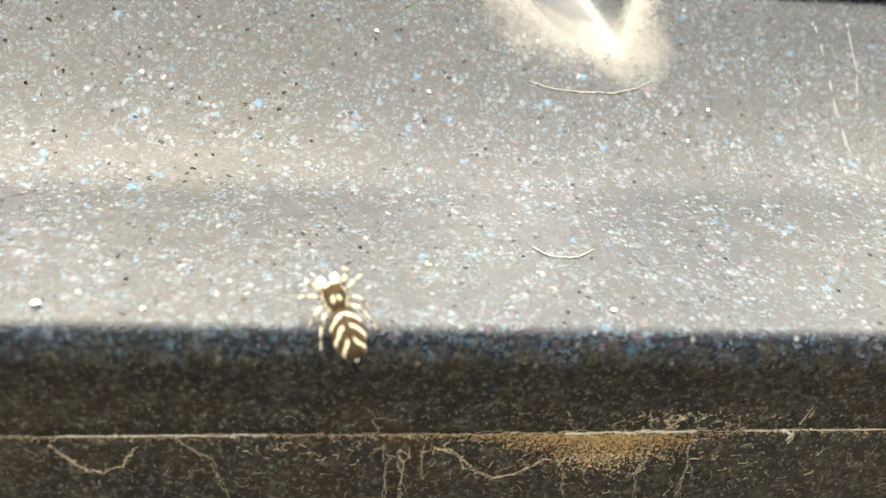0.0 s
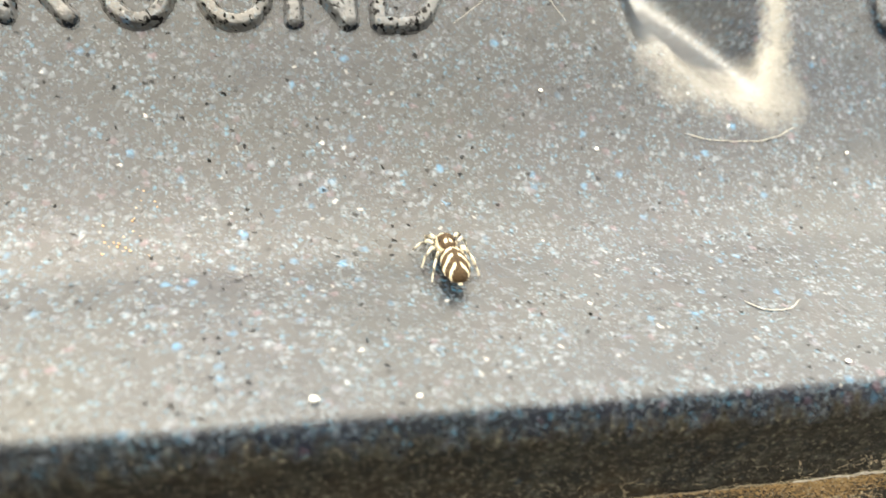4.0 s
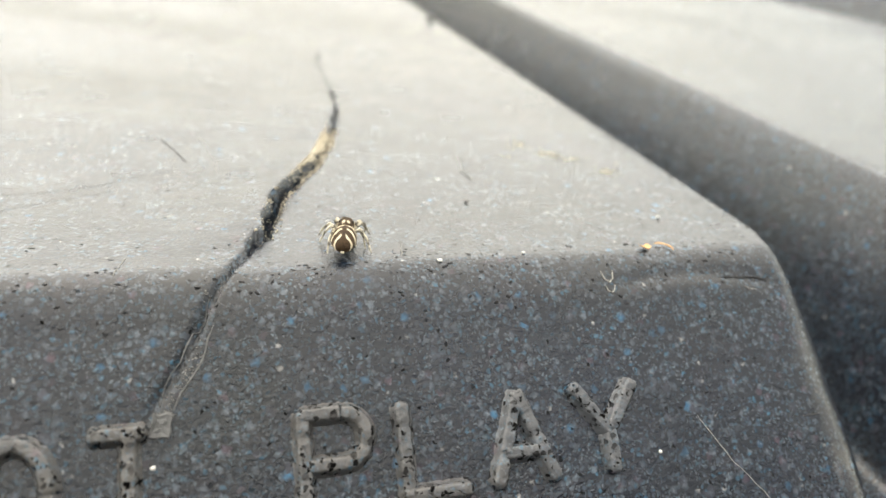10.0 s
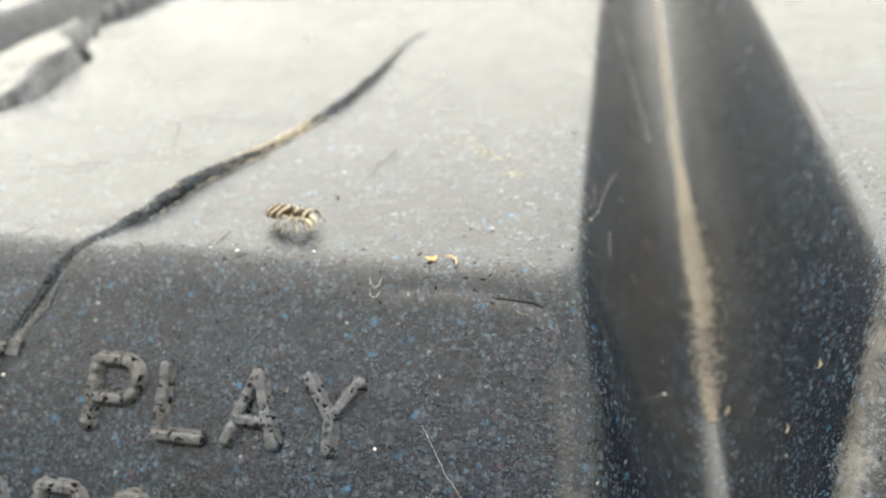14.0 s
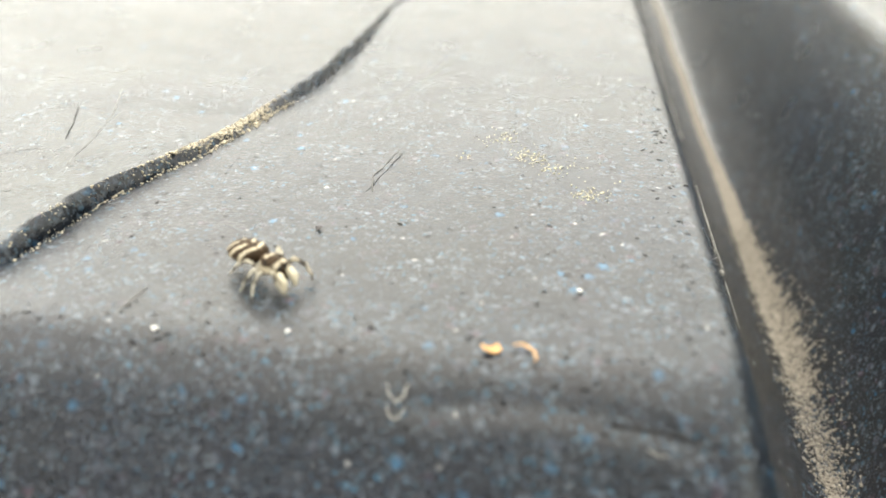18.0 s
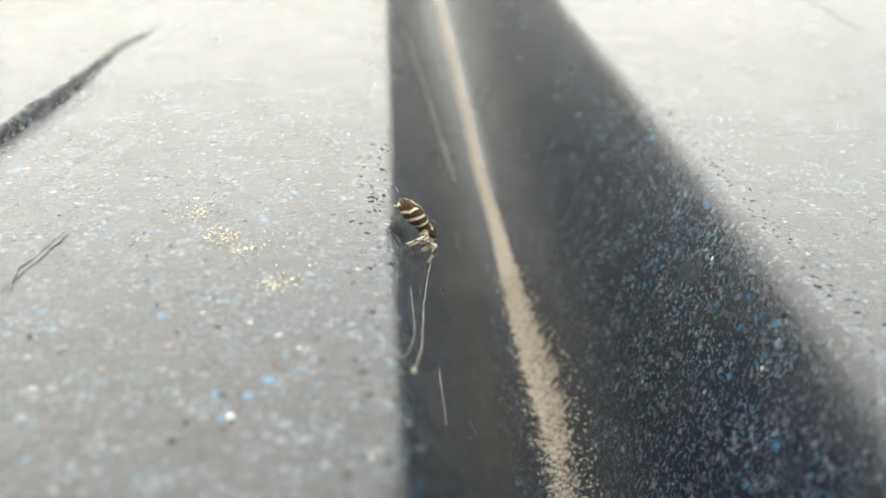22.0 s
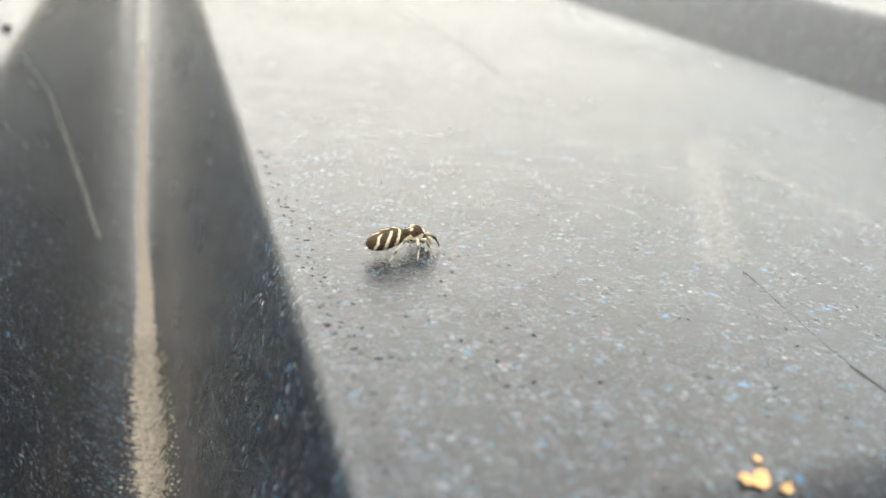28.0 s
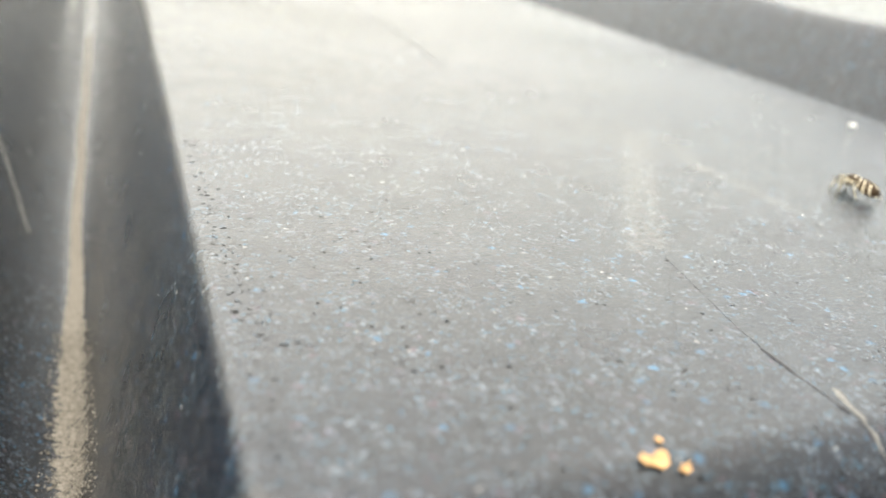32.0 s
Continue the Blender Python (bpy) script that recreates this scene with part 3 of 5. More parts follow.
def panel(parent):
    """The raised plate with round corners on the next rib's front."""
    bm = bmesh.new()
    x0, x1, y0, y1, r = 50.0, 172.0, 87.0, 104.5, 3.0
    tall = (y1 - y0) * math.hypot(1, 1.18)
    loop = []
    for cx, cy, a in ((x1 - r, tall - r, 0), (x0 + r, tall - r, 90), (x0 + r, r, 180), (x1 - r, r, 270)):
        loop += [(cx + r * math.cos(radians(a + k * 15)), cy + r * math.sin(radians(a + k * 15))) for k in range(7)]
    foot = Vector((0, y0, float(lid_height(110.0, y0, False)) + TOP))
    mid = Vector(((x0 + x1) / 2, tall / 2, 0))
    rings = []
    for inset, lift in ((0, -0.4), (0, 0.5), (0.15, 0.85), (0.5, 1.0), (1.2, 0.95)):
        ring = []
        for px, py in loop:
            q = Vector((px, py, 0))
            d = (mid - q).normalized()
            ring.append(bm.verts.new((foot + Vector((q.x + d.x * inset, 0, 0)) + SLOPE * (q.y + d.y * inset * 2) + OUT * lift) / 1000))
        rings.append(ring)
    for a, b in zip(rings, rings[1:]):
        for k in range(len(a)):
            bm.faces.new((a[k], a[(k + 1) % len(a)], b[(k + 1) % len(a)], b[k]))
    bm.faces.new(rings[-1])
    return part("panel", bm, LID, parent, "raised plate with rounded corners", smooth=False)


panel(lid)

# ---- bin body and ground ----
def bin_body():
    bin_ = tagged(new("wheeled_bin"), "black plastic bin body under the lid, on dark paving", "bin")
    bm = bmesh.new()
    rings = []
    for z, inx, iny in ((0.0, 0.10, 0.10), (0.9, 0.012, 0.012), (0.964, 0.012, 0.012), (0.964, 0.03, 0.03), (0.03, 0.12, 0.12)):
        rings.append([bm.verts.new((x, y, z)) for x, y in ((-0.47 + inx, 0.05 + iny), (0.55 - inx, 0.05 + iny), (0.55 - inx, 0.71 - iny), (-0.47 + inx, 0.71 - iny))])
    for a, b in zip(rings, rings[1:]):
        for k in range(4):
            bm.faces.new((a[k], a[(k + 1) % 4], b[(k + 1) % 4], b[k]))
    bm.faces.new(rings[0][::-1])
    bm.faces.new(rings[-1])
    part("body", bm, BODY, bin_, smooth=False)


def ground():
    bm = bmesh.new()
    bmesh.ops.create_grid(bm, x_segments=8, y_segments=8, size=60)
    ob = part("ground", bm, PAVING, None, "dark grey paving around the bin", smooth=False)
    tagged(ob, category="ground", kind="structure")


def light_walls():
    """Adds unseen plain walls: a dark one blocks light on the side from which the lid is seen, a pale one tempers
    reflections.
    """
    # Unseen dark wall, added to block low light on the lid's front.
    bm = bmesh.new()
    bmesh.ops.create_cube(bm, size=1, matrix=Matrix.Translation((0, -2.2, 1.2)) @ Matrix.Diagonal((12, 0.2, 2.4, 1)))
    ob = part("wall_south", bm, BLOCK_WALL, None, "unseen dark plain wall, added to block light", smooth=False)
    tagged(ob, category="wall", kind="structure")
    # Unseen pale wall, added to dim and tint reflections on the ribs' tops.
    bm = bmesh.new()
    bmesh.ops.create_cube(bm, size=1, matrix=Matrix.Translation((0, 6.0, 1.1)) @ Matrix.Diagonal((16, 0.2, 2.2, 1)))
    ob = part("wall_north", bm, PALE_REFLECTOR, None, "unseen pale cream wall, added to temper reflections", smooth=False)
    tagged(ob, category="wall", kind="structure")


bin_body()
ground()
light_walls()


# ---- the jumping spider ----
def spider_skin(name, stripes, rise=0.0):
    m, n, l, b = material(name)
    co = n.new("ShaderNodeTexCoord")
    sep = n.new("ShaderNodeSeparateXYZ")
    l.new(co.outputs["Object"], sep.inputs[0])
    ax = calc(n, l, "ABSOLUTE", sep.outputs[0], 0)
    hair = tex_noise(n, l, co.outputs["Object"], 5200, 3, 0.7)
    dark = mix(n, l, ramp(n, l, hair, 0.3, 0.7), (0.012, 0.007, 0.004), (0.075, 0.044, 0.020))
    pale = mix(n, l, ramp(n, l, hair, 0.3, 0.7), (0.46, 0.39, 0.27), (0.80, 0.72, 0.56))
    shake = calc(n, l, "ADD", ramp(n, l, hair, 0, 1, -0.00016, 0.00016), ramp(n, l, tex_noise(n, l, co.outputs["Object"], 1500, 2, 0.5), 0, 1, -0.0003, 0.0003))
    mask = None
    for kind, at, wide, lean, inner, outer in stripes:
        if kind == "band":
            v = calc(n, l, "ADD", calc(n, l, "ADD", sep.outputs[1], shake), calc(n, l, "MULTIPLY", ax, lean))
            v = calc(n, l, "SUBTRACT", v, calc(n, l, "MULTIPLY", calc(n, l, "SUBTRACT", calc(n, l, "SUBTRACT", sep.outputs[2], calc(n, l, "MULTIPLY", sep.outputs[1], 0.2)), 0.0024), rise))
        else:
            v = calc(n, l, "ADD", sep.outputs[2], shake)
        d = calc(n, l, "ABSOLUTE", calc(n, l, "SUBTRACT", v, at), 0)
        f = ramp(n, l, d, wide, wide * 0.6)
        f = calc(n, l, "MULTIPLY", f, ramp(n, l, ax, inner, inner + 0.00008))
        f = calc(n, l, "MULTIPLY", f, ramp(n, l, ax, outer + 0.0001, outer))
        mask = f if mask is None else calc(n, l, "MAXIMUM", mask, f)
    l.new(mix(n, l, mask, dark, pale), b.inputs["Base Color"])
    b.inputs["Roughness"].default_value = 0.7
    b.inputs["Specular IOR Level"].default_value = 0.2
    l.new(bump(n, l, hair, 0.7, 0.00012), b.inputs["Normal"])
    return m


MM = 0.001
ABDOMEN = spider_skin("banded abdomen hair", [
    ("band", 0.12 * MM, 0.20 * MM, 0.55, 0.0, 3 * MM),
    ("band", -0.85 * MM, 0.25 * MM, 0.75, 0.20 * MM, 3 * MM),
    ("band", -1.95 * MM, 0.24 * MM, 0.85, 0.16 * MM, 3 * MM),
], 0.45)
HEAD = spider_skin("dark head hair with pale rims", [
    ("rim", 1.62 * MM, 0.26 * MM, 0, 0.50 * MM, 3 * MM),
    ("rim", 1.05 * MM, 0.22 * MM, 0, 0.30 * MM, 3 * MM),
    ("band", 2.66 * MM, 0.20 * MM, 0, 0.0, 0.60 * MM),
    ("band", 1.50 * MM, 0.26 * MM, 0.5, 0.06 * MM, 0.34 * MM),
])


def leg_skin(name, pale, dark, lo, hi):
    m, n, l, b = material(name)
    co = n.new("ShaderNodeTexCoord")
    w = n.new("ShaderNodeVectorMath")
    w.operation = "LENGTH"
    l.new(co.outputs["Object"], w.inputs[0])
    hair = tex_noise(n, l, co.outputs["Object"], 4500, 3, 0.7)
    wave = calc(n, l, "SINE", calc(n, l, "ADD", calc(n, l, "MULTIPLY", w.outputs["Value"], 7200.0), calc(n, l, "MULTIPLY", hair, 5.0)), 0)
    col = mix(n, l, ramp(n, l, wave, lo, hi, 0.0, 0.92), pale, dark)
    l.new(col, b.inputs["Base Color"])
    b.inputs["Roughness"].default_value = 0.75
    l.new(bump(n, l, hair, 0.6, 0.0001), b.inputs["Normal"])
    return m


LEG = leg_skin("cream leg hair with dark rings", (0.54, 0.50, 0.40), (0.05, 0.038, 0.026), 0.45, 0.9)
FRONT_LEG = leg_skin("dark banded front leg hair", (0.46, 0.41, 0.31), (0.022, 0.016, 0.011), -0.2, 0.35)
PALP = plain("pale palp hair", (0.66, 0.60, 0.45), 0.8, 0.25, 5000, 0.6)
EYE_BLACK, _n, _l, _b = material("black glossy eye")
_b.inputs["Base Color"].default_value, _b.inputs["Roughness"].default_value = (0.008, 0.007, 0.006, 1), 0.08


def spun(bm, profile, sx=1.0, sz=1.0, z0=0.0, sides=22, droop=0.0):
    """A body turned about y from (y, radius) pairs, flattened below."""
    rings = []
    for y, r in profile:
        ring = []
        for k in range(sides):
            a = 2 * math.pi * k / sides
            cz = math.sin(a)
            ring.append(bm.verts.new((r * sx * math.cos(a) * MM, y * MM, (z0 + droop * y + r * sz * (cz if cz > 0 else cz * 0.8)) * MM)))
        rings.append(ring)
    for p, q in zip(rings, rings[1:]):
        for k in range(sides):
            bm.faces.new((p[k], q[k], q[(k + 1) % sides], p[(k + 1) % sides]))
    bm.faces.new(rings[0])
    bm.faces.new(rings[-1][::-1])
    return bm


def hairs(bm, profile, sx, sz, z0, count, size, seed):
    rng = random.Random(seed)
    for _ in range(count):
        i = rng.randrange(1, len(profile) - 1)
        y, r = profile[i]
        y += rng.uniform(-0.15, 0.15)
        a = rng.uniform(-0.3, math.pi + 0.3)
        p = Vector((r * sx * math.cos(a), y, z0 + r * sz * math.sin(a)))
        d = Vector((math.cos(a), -0.9, math.sin(a))).normalized()
        s = d.orthogonal().normalized() * 0.014
        bm.faces.new([bm.verts.new(q * MM) for q in (p - s, p + s, p + d * size * rng.uniform(0.6, 1.2))])


def tufts(bm, pts, radius, count, size, seed):
    """Short hairs that stand out all round a limb."""
    rng = random.Random(seed)
    for _ in range(count):
        k = rng.randrange(len(pts) - 1)
        p = pts[k].lerp(pts[k + 1], rng.random())
        d = Vector((rng.gauss(0, 1), rng.gauss(0, 1), rng.gauss(0, 1))).normalized()
        w = d.orthogonal().normalized() * 0.013 * MM
        p = p + d * radius * 0.6
        bm.faces.new([bm.verts.new(q) for q in (p - w, p + w, p + d * size)])


# the legs: hip, knee, shin, ankle, tip, in millimetres; the other side mirrors them
LEGS = [
    [(0.45, 2.05, 1.00), (1.05, 2.75, 1.55), (1.45, 3.35, 1.10), (1.35, 3.85, 0.45), (1.20, 4.10, 0.05)],
    [(0.55, 1.75, 0.95), (1.45, 2.25, 1.45), (2.00, 2.60, 0.90), (2.25, 2.80, 0.35), (2.40, 2.90, 0.05)],
    [(0.55, 1.40, 0.95), (1.35, 1.15, 1.45), (1.85, 0.75, 0.90), (2.05, 0.50, 0.35), (2.15, 0.35, 0.05)],
    [(0.50, 1.05, 0.95), (1.25, 0.35, 1.60), (1.70, -0.55, 1.05), (1.90, -1.20, 0.35), (2.00, -1.55, 0.05)],
]


def build_spider():
    sp = tagged(new("jumping_spider"), "small jumping spider with brown and white bands, on bin lid", "spider")
    ab = [(0.62, 0.22), (0.52, 0.48), (0.30, 0.74), (0.0, 0.93), (-0.5, 1.07), (-1.1, 1.13), (-1.7, 1.11), (-2.2, 1.02), (-2.6, 0.86), (-2.9, 0.66), (-3.1, 0.42), (-3.2, 0.16)]
    bm = spun(bmesh.new(), ab, 1.0, 0.72, 1.74)
    hairs(bm, ab, 1.0, 0.72, 1.74, 700, 0.16, 3)
    part("abdomen", bm, ABDOMEN, sp, "dark brown abdomen with oblique white bands")
    spin = part("spinneret", tube(bmesh.new(), [Vector((0.08, -3.10, 1.62)) * MM, Vector((0.09, -3.34, 1.58)) * MM], [0.09 * MM, 0.05 * MM], 7), PALP, sp)
    spin2 = part("spinneret", tube(bmesh.new(), [Vector((-0.08, -3.10, 1.62)) * MM, Vector((-0.09, -3.34, 1.58)) * MM], [0.09 * MM, 0.05 * MM], 7), PALP, sp)
    ce = [(0.45, 0.22), (0.58, 0.42), (0.85, 0.62), (1.25, 0.74), (1.8, 0.79), (2.2, 0.78), (2.5, 0.72), (2.72, 0.58), (2.80, 0.32)]
    bm = spun(bmesh.new(), ce, 1.0, 0.86, 1.32)
    hairs(bm, ce, 1.0, 0.86, 1.32, 420, 0.15, 4)
    part("cephalothorax", bm, HEAD, sp, "dark head with white rims")
    for x, y, z, r in ((0.23, 2.66, 1.46, 0.23), (-0.23, 2.66, 1.46, 0.23), (0.55, 2.48, 1.56, 0.13), (-0.55, 2.48, 1.56, 0.13), (0.62, 1.72, 1.76, 0.12), (-0.62, 1.72, 1.76, 0.12)):
        part("eye", blob(bmesh.new(), Vector((x, y, z)) * MM, (r * MM,) * 3, 0, 8, 12), EYE_BLACK, sp, "glossy black eye")
    for s in (1, -1):
        pts = [Vector(p) * MM for p in ((0.32 * s, 2.50, 1.00), (0.48 * s, 2.95, 1.12), (0.50 * s, 3.30, 0.80), (0.44 * s, 3.38, 0.28))]
        bm = tube(bmesh.new(), pts, [0.20 * MM, 0.28 * MM, 0.33 * MM, 0.20 * MM], 10)
        tufts(bm, pts, 0.30 * MM, 110, 0.22 * MM, 60 + s)
        part("palp", bm, PALP, sp, "pale furry palp")
        part("fang", tube(bmesh.new(), [Vector((0.20 * s, 2.68, 1.15)) * MM, Vector((0.22 * s, 2.80, 0.50)) * MM], [0.19 * MM, 0.11 * MM], 8), HEAD, sp)
    legs = []
    for s in (1, -1):
        for i, pts in enumerate(LEGS):
            hip = Vector((pts[0][0] * s, pts[0][1], pts[0][2])) * MM
            line = [Vector((p[0] * s, p[1], p[2])) * MM - hip for p in pts]
            dense = []
            for a, b in zip(line, line[1:]):
                dense += [a, a.lerp(b, 0.5)]
            dense.append(line[-1])
            fat = 1.10 if i == 0 else 0.88
            thick = [r * fat * MM for r in (0.14, 0.16, 0.145, 0.13, 0.115, 0.10, 0.08, 0.06, 0.04)]
            rng = random.Random(i + 10 * s)
            leg = sp
            for name, lo, hi in (("leg", 0, 2), ("shin", 2, 5), ("foot", 5, 8)):
                bm = tube(bmesh.new(), dense[lo:hi + 1], thick[lo:hi + 1], 8)
                for _ in range(20):
                    k = rng.randrange(lo, hi)
                    p = dense[k].lerp(dense[k + 1], rng.random())
                    d = Vector((rng.uniform(-1, 1), rng.uniform(-1, 1), rng.uniform(-1, 1))).normalized()
                    w = d.orthogonal().normalized() * 0.012 * MM
                    bm.faces.new([bm.verts.new(q) for q in (p - w, p + w, p + d * 0.26 * MM)])
                made = part(name, bm, FRONT_LEG if i == 0 else LEG, leg, "grey leg with dark rings" if name == "leg" else "")
                leg = made if name == "leg" else leg
            legs.append((leg, hip, s, i))
    for ob in sp.children_recursive:
        grow = Matrix.Diagonal((1.12, 1.03, 1.2, 1))
        if ob.name.startswith(("abdomen", "spinneret")):
            grow[2][1], grow[2][2], grow[2][3] = 0.16, 1.14, -0.20 * MM
        ob.data.transform(grow)
    legs = [(leg, Vector((hip.x * 1.12, hip.y * 1.03, hip.z * 1.2)), s, i) for leg, hip, s, i in legs]
    return sp, legs


spider, spider_legs = build_spider()

# seconds, place on the plan in millimetres, heading on the surface in degrees
SPIDER = [
    (0, 1.17, 48.63, 109), (1, 0.89, 48.44, 109), (1.5, 0.63, 49.13, 108), (2, 0.51, 49.18, 111),
    (2.5, 0.19, 49.55, 118), (2.8, 0.63, 49.72, 126), (3, -0.51, 50.39, 146), (3.1, -1.98, 53.42, 147),
    (3.2, -4.16, 56.74, 139), (3.3, -5.68, 58.65, 132), (3.4, -6.30, 59.21, 121), (3.6, -6.36, 60.13, 111),
    (3.9, -7.61, 65.59, 102), (4, -8.24, 65.13, 92), (4.2, -11.54, 66.81, 105), (4.5, -14.20, 72.93, 126),
    (6.5, -29.34, 94.64, 109), (6.6, -29.84, 96.39, 106), (6.7, -29.80, 98.23, 102), (6.9, -30.71, 100.20, 97),
    (7, -31.70, 101.61, 96), (7.1, -32.88, 102.88, 102), (7.2, -34.48, 103.34, 109), (7.3, -34.78, 104.14, 109),
    (7.5, -34.66, 106.99, 99), (7.9, -35.77, 110.54, 113), (8, -36.29, 111.82, 108), (8.5, -37.45, 112.77, 109),
    (8.7, -36.57, 115.63, 87), (9, -36.80, 115.30, 80), (9.2, -35.97, 115.04, 80), (9.5, -36.68, 115.82, 80),
    (10, -36.49, 116.27, 77), (10.2, -33.81, 117.70, 40), (10.5, -34.12, 118.18, 17), (10.7, -30.15, 121.20, 7),
    (11, -28.03, 120.58, 5), (11.5, -24.60, 119.85, 3), (12, -24.62, 120.25, 6), (12.5, -23.45, 120.01, -1),
    (13, -23.23, 119.56, -11), (13.5, -23.07, 119.43, -12), (14, -23.34, 119.39, -13), (14.5, -23.21, 119.91, -16),
    (15, -23.27, 120.09, -22), (15.5, -22.57, 118.65, -28), (17.5, -22.66, 119.75, -45), (17.7, -22.50, 119.45, -45),
    (18, -22.27, 120.02, -32), (18.3, -20.96, 120.51, -21), (18.5, -20.89, 120.28, -13), (18.8, -18.23, 123.27, 6),
    (19, -13.66, 124.28, 28), (19.2, -8.38, 128.83, 41), (19.4, -3.82, 132.31, 52), (19.5, -1.70, 134.79, 57),
    (19.6, -0.18, 138.53, 64), (19.8, 2.15, 141.71, 68), (20, 5.58, 144.78, 74), (20.2, 6.59, 147.24, 74),
    (20.5, 9.50, 149.54, 69), (20.8, 10.88, 150.13, 46), (21, 11.21, 150.38, 37), (21.2, 10.90, 149.68, -15),
    (21.5, 12.06, 147.80, -14), (21.7, 12.11, 147.69, -22), (22, 13.27, 149.11, 24), (22.3, 17.19, 153.84, 15),
    (22.5, 18.4, 150.6, 17), (23, 20.05, 144.58, 15), (23.2, 22.94, 146.09, 6), (23.5, 24.53, 140.78, 1),
    (23.7, 25.30, 135.52, 18), (24, 32.54, 136.74, -14), (24.2, 35.15, 136.51, -6), (24.5, 36.65, 136.13, 16),
    (24.7, 38.31, 141.90, 33), (25, 41.51, 142.31, 38), (25.2, 44.48, 143.61, 34), (25.5, 44.95, 145.46, 36),
    (27.5, 52.51, 147.90, 19), (27.8, 55.19, 149.22, 19), (28, 56.62, 148.84, 16), (28.1, 61.03, 148.30, 10),
    (28.4, 74.22, 146.24, -6), (28.7, 76.00, 142.61, -26), (29, 82.01, 138.60, -22), (29.3, 82.43, 138.78, -27),
    (29.5, 82.46, 138.89, -32), (29.6, 85.81, 137.76, -27), (30, 92.17, 135.84, -26), (30.4, 103.36, 132.91, -16),
    (30.6, 108.63, 134.61, 36), (30.8, 114.51, 136.85, 63), (31.2, 125.85, 146.11, 67), (31.6, 130.79, 151.66, 72),
    (32, 133.27, 153.95, 77),
]


def spider_pose(t, x, y, turn):
    n = lid_normal(x, y, 1.2)
    ex = (Vector((1, 0, 0)) - n * n.x).normalized()
    ey = n.cross(ex)
    a = radians(turn)
    f = ex * math.cos(a) + ey * math.sin(a)
    side = f.cross(n)
    p = Vector((x, y, TOP + float(lid_height(x, y, False)) + 0.05)) / 1000
    return Matrix.Translation(p) @ Matrix((side, f, n)).transposed().to_4x4()


# ---- small things on the lid ----
def lay(x, y, lift=0.0):
    """A frame on the lid's surface, its z along the surface's normal."""
    n = lid_normal(x, y)
    ex = (Vector((1, 0, 0)) - n * n.x).normalized()
    return Matrix.Translation(on_lid(x, y, 0) + n * lift * MM) @ Matrix((ex, n.cross(ex), n)).transposed().to_4x4()


GROUPS = {"fibre": "pale fibres", "silk_strand": "silk strands in the groove", "scratch": "scratches on the lid", "crescent_mark": "crescent scuffs", "scuff_line": "scuff lines on the rib", "leaf_scrap": "leaf scraps on the ribs", "pale_chip": "pale chips on the groove's wall", "grit": "grains of grit", "web_thread": "web threads on the rim", "torn_fringe": "torn edges of the crack"}


def thread(name, label, pts, radius, mat, category, lift=0.05, wob=0.15, seed=0):
    """A fibre or scratch that follows the lid's surface through plan points."""
    rng = random.Random(seed)
    out = []
    for (ax, ay), (bx, by) in zip(pts, pts[1:]):
        n = max(2, int(math.hypot(bx - ax, by - ay) / 0.8))
        for i in range(n):
            x, y = ax + (bx - ax) * i / n + rng.uniform(-wob, wob) * 0.4, ay + (by - ay) * i / n + rng.uniform(-wob, wob) * 0.4
            out.append(on_lid(x, y) + lid_normal(x, y) * (lift + rng.uniform(0, wob * 0.3)) * MM)
    out.append(on_lid(*pts[-1]) + lid_normal(*pts[-1]) * lift * MM)
    r = [radius * MM * rng.uniform(0.75, 1.2) for _ in out]
    r[0] = r[-1] = radius * MM * 0.3
    return tagged(part(name, tube(bmesh.new(), out, r, 6), mat), label, category, GROUPS.get(name, ''))


def flake(name, label, x, y, size, mat, category, seed=0, curl=0.4, turn=0.0):
    """A thin, curled, ragged scrap with a real thickness."""
    rng = random.Random(seed)
    bm = bmesh.new()
    n = 13
    top, low = [], []
    for k in range(n):
        a = 2 * math.pi * k / n
        r = size * rng.uniform(0.45, 1.2)
        px, py = r * math.cos(a), 0.62 * r * math.sin(a)
        z = 0.10 + curl * (px / size) ** 2 * size * 0.6 + rng.uniform(0, 0.12) * size
        top.append(bm.verts.new(Vector((px, py, z + 0.08)) * MM))
        low.append(bm.verts.new(Vector((px, py, z)) * MM))
    ct, cl = bm.verts.new(Vector((0, 0, 0.13)) * MM), bm.verts.new(Vector((0, 0, 0.04)) * MM)
    for k in range(n):
        q = (k + 1) % n
        bm.faces.new((ct, top[k], top[q]))
        bm.faces.new((cl, low[q], low[k]))
        bm.faces.new((top[k], low[k], low[q], top[q]))
    ob = part(name, bm, mat, smooth=False)
    ob.matrix_world = lay(x, y) @ pose(0, 0, 0, 0, 0, turn)
    return tagged(ob, label, category, GROUPS.get(name, ''))


def grit(x, y, r, mat, label, seed=0, name="grit", category="grit"):
    ob = part(name, blob(bmesh.new(), (0, 0, r * 0.5 * MM), (r * MM, r * 0.85 * MM, r * 0.6 * MM), 0.25, 5, 7, seed), mat)
    ob.matrix_world = lay(x, y)
    return tagged(ob, label, category, GROUPS.get(name, ''))


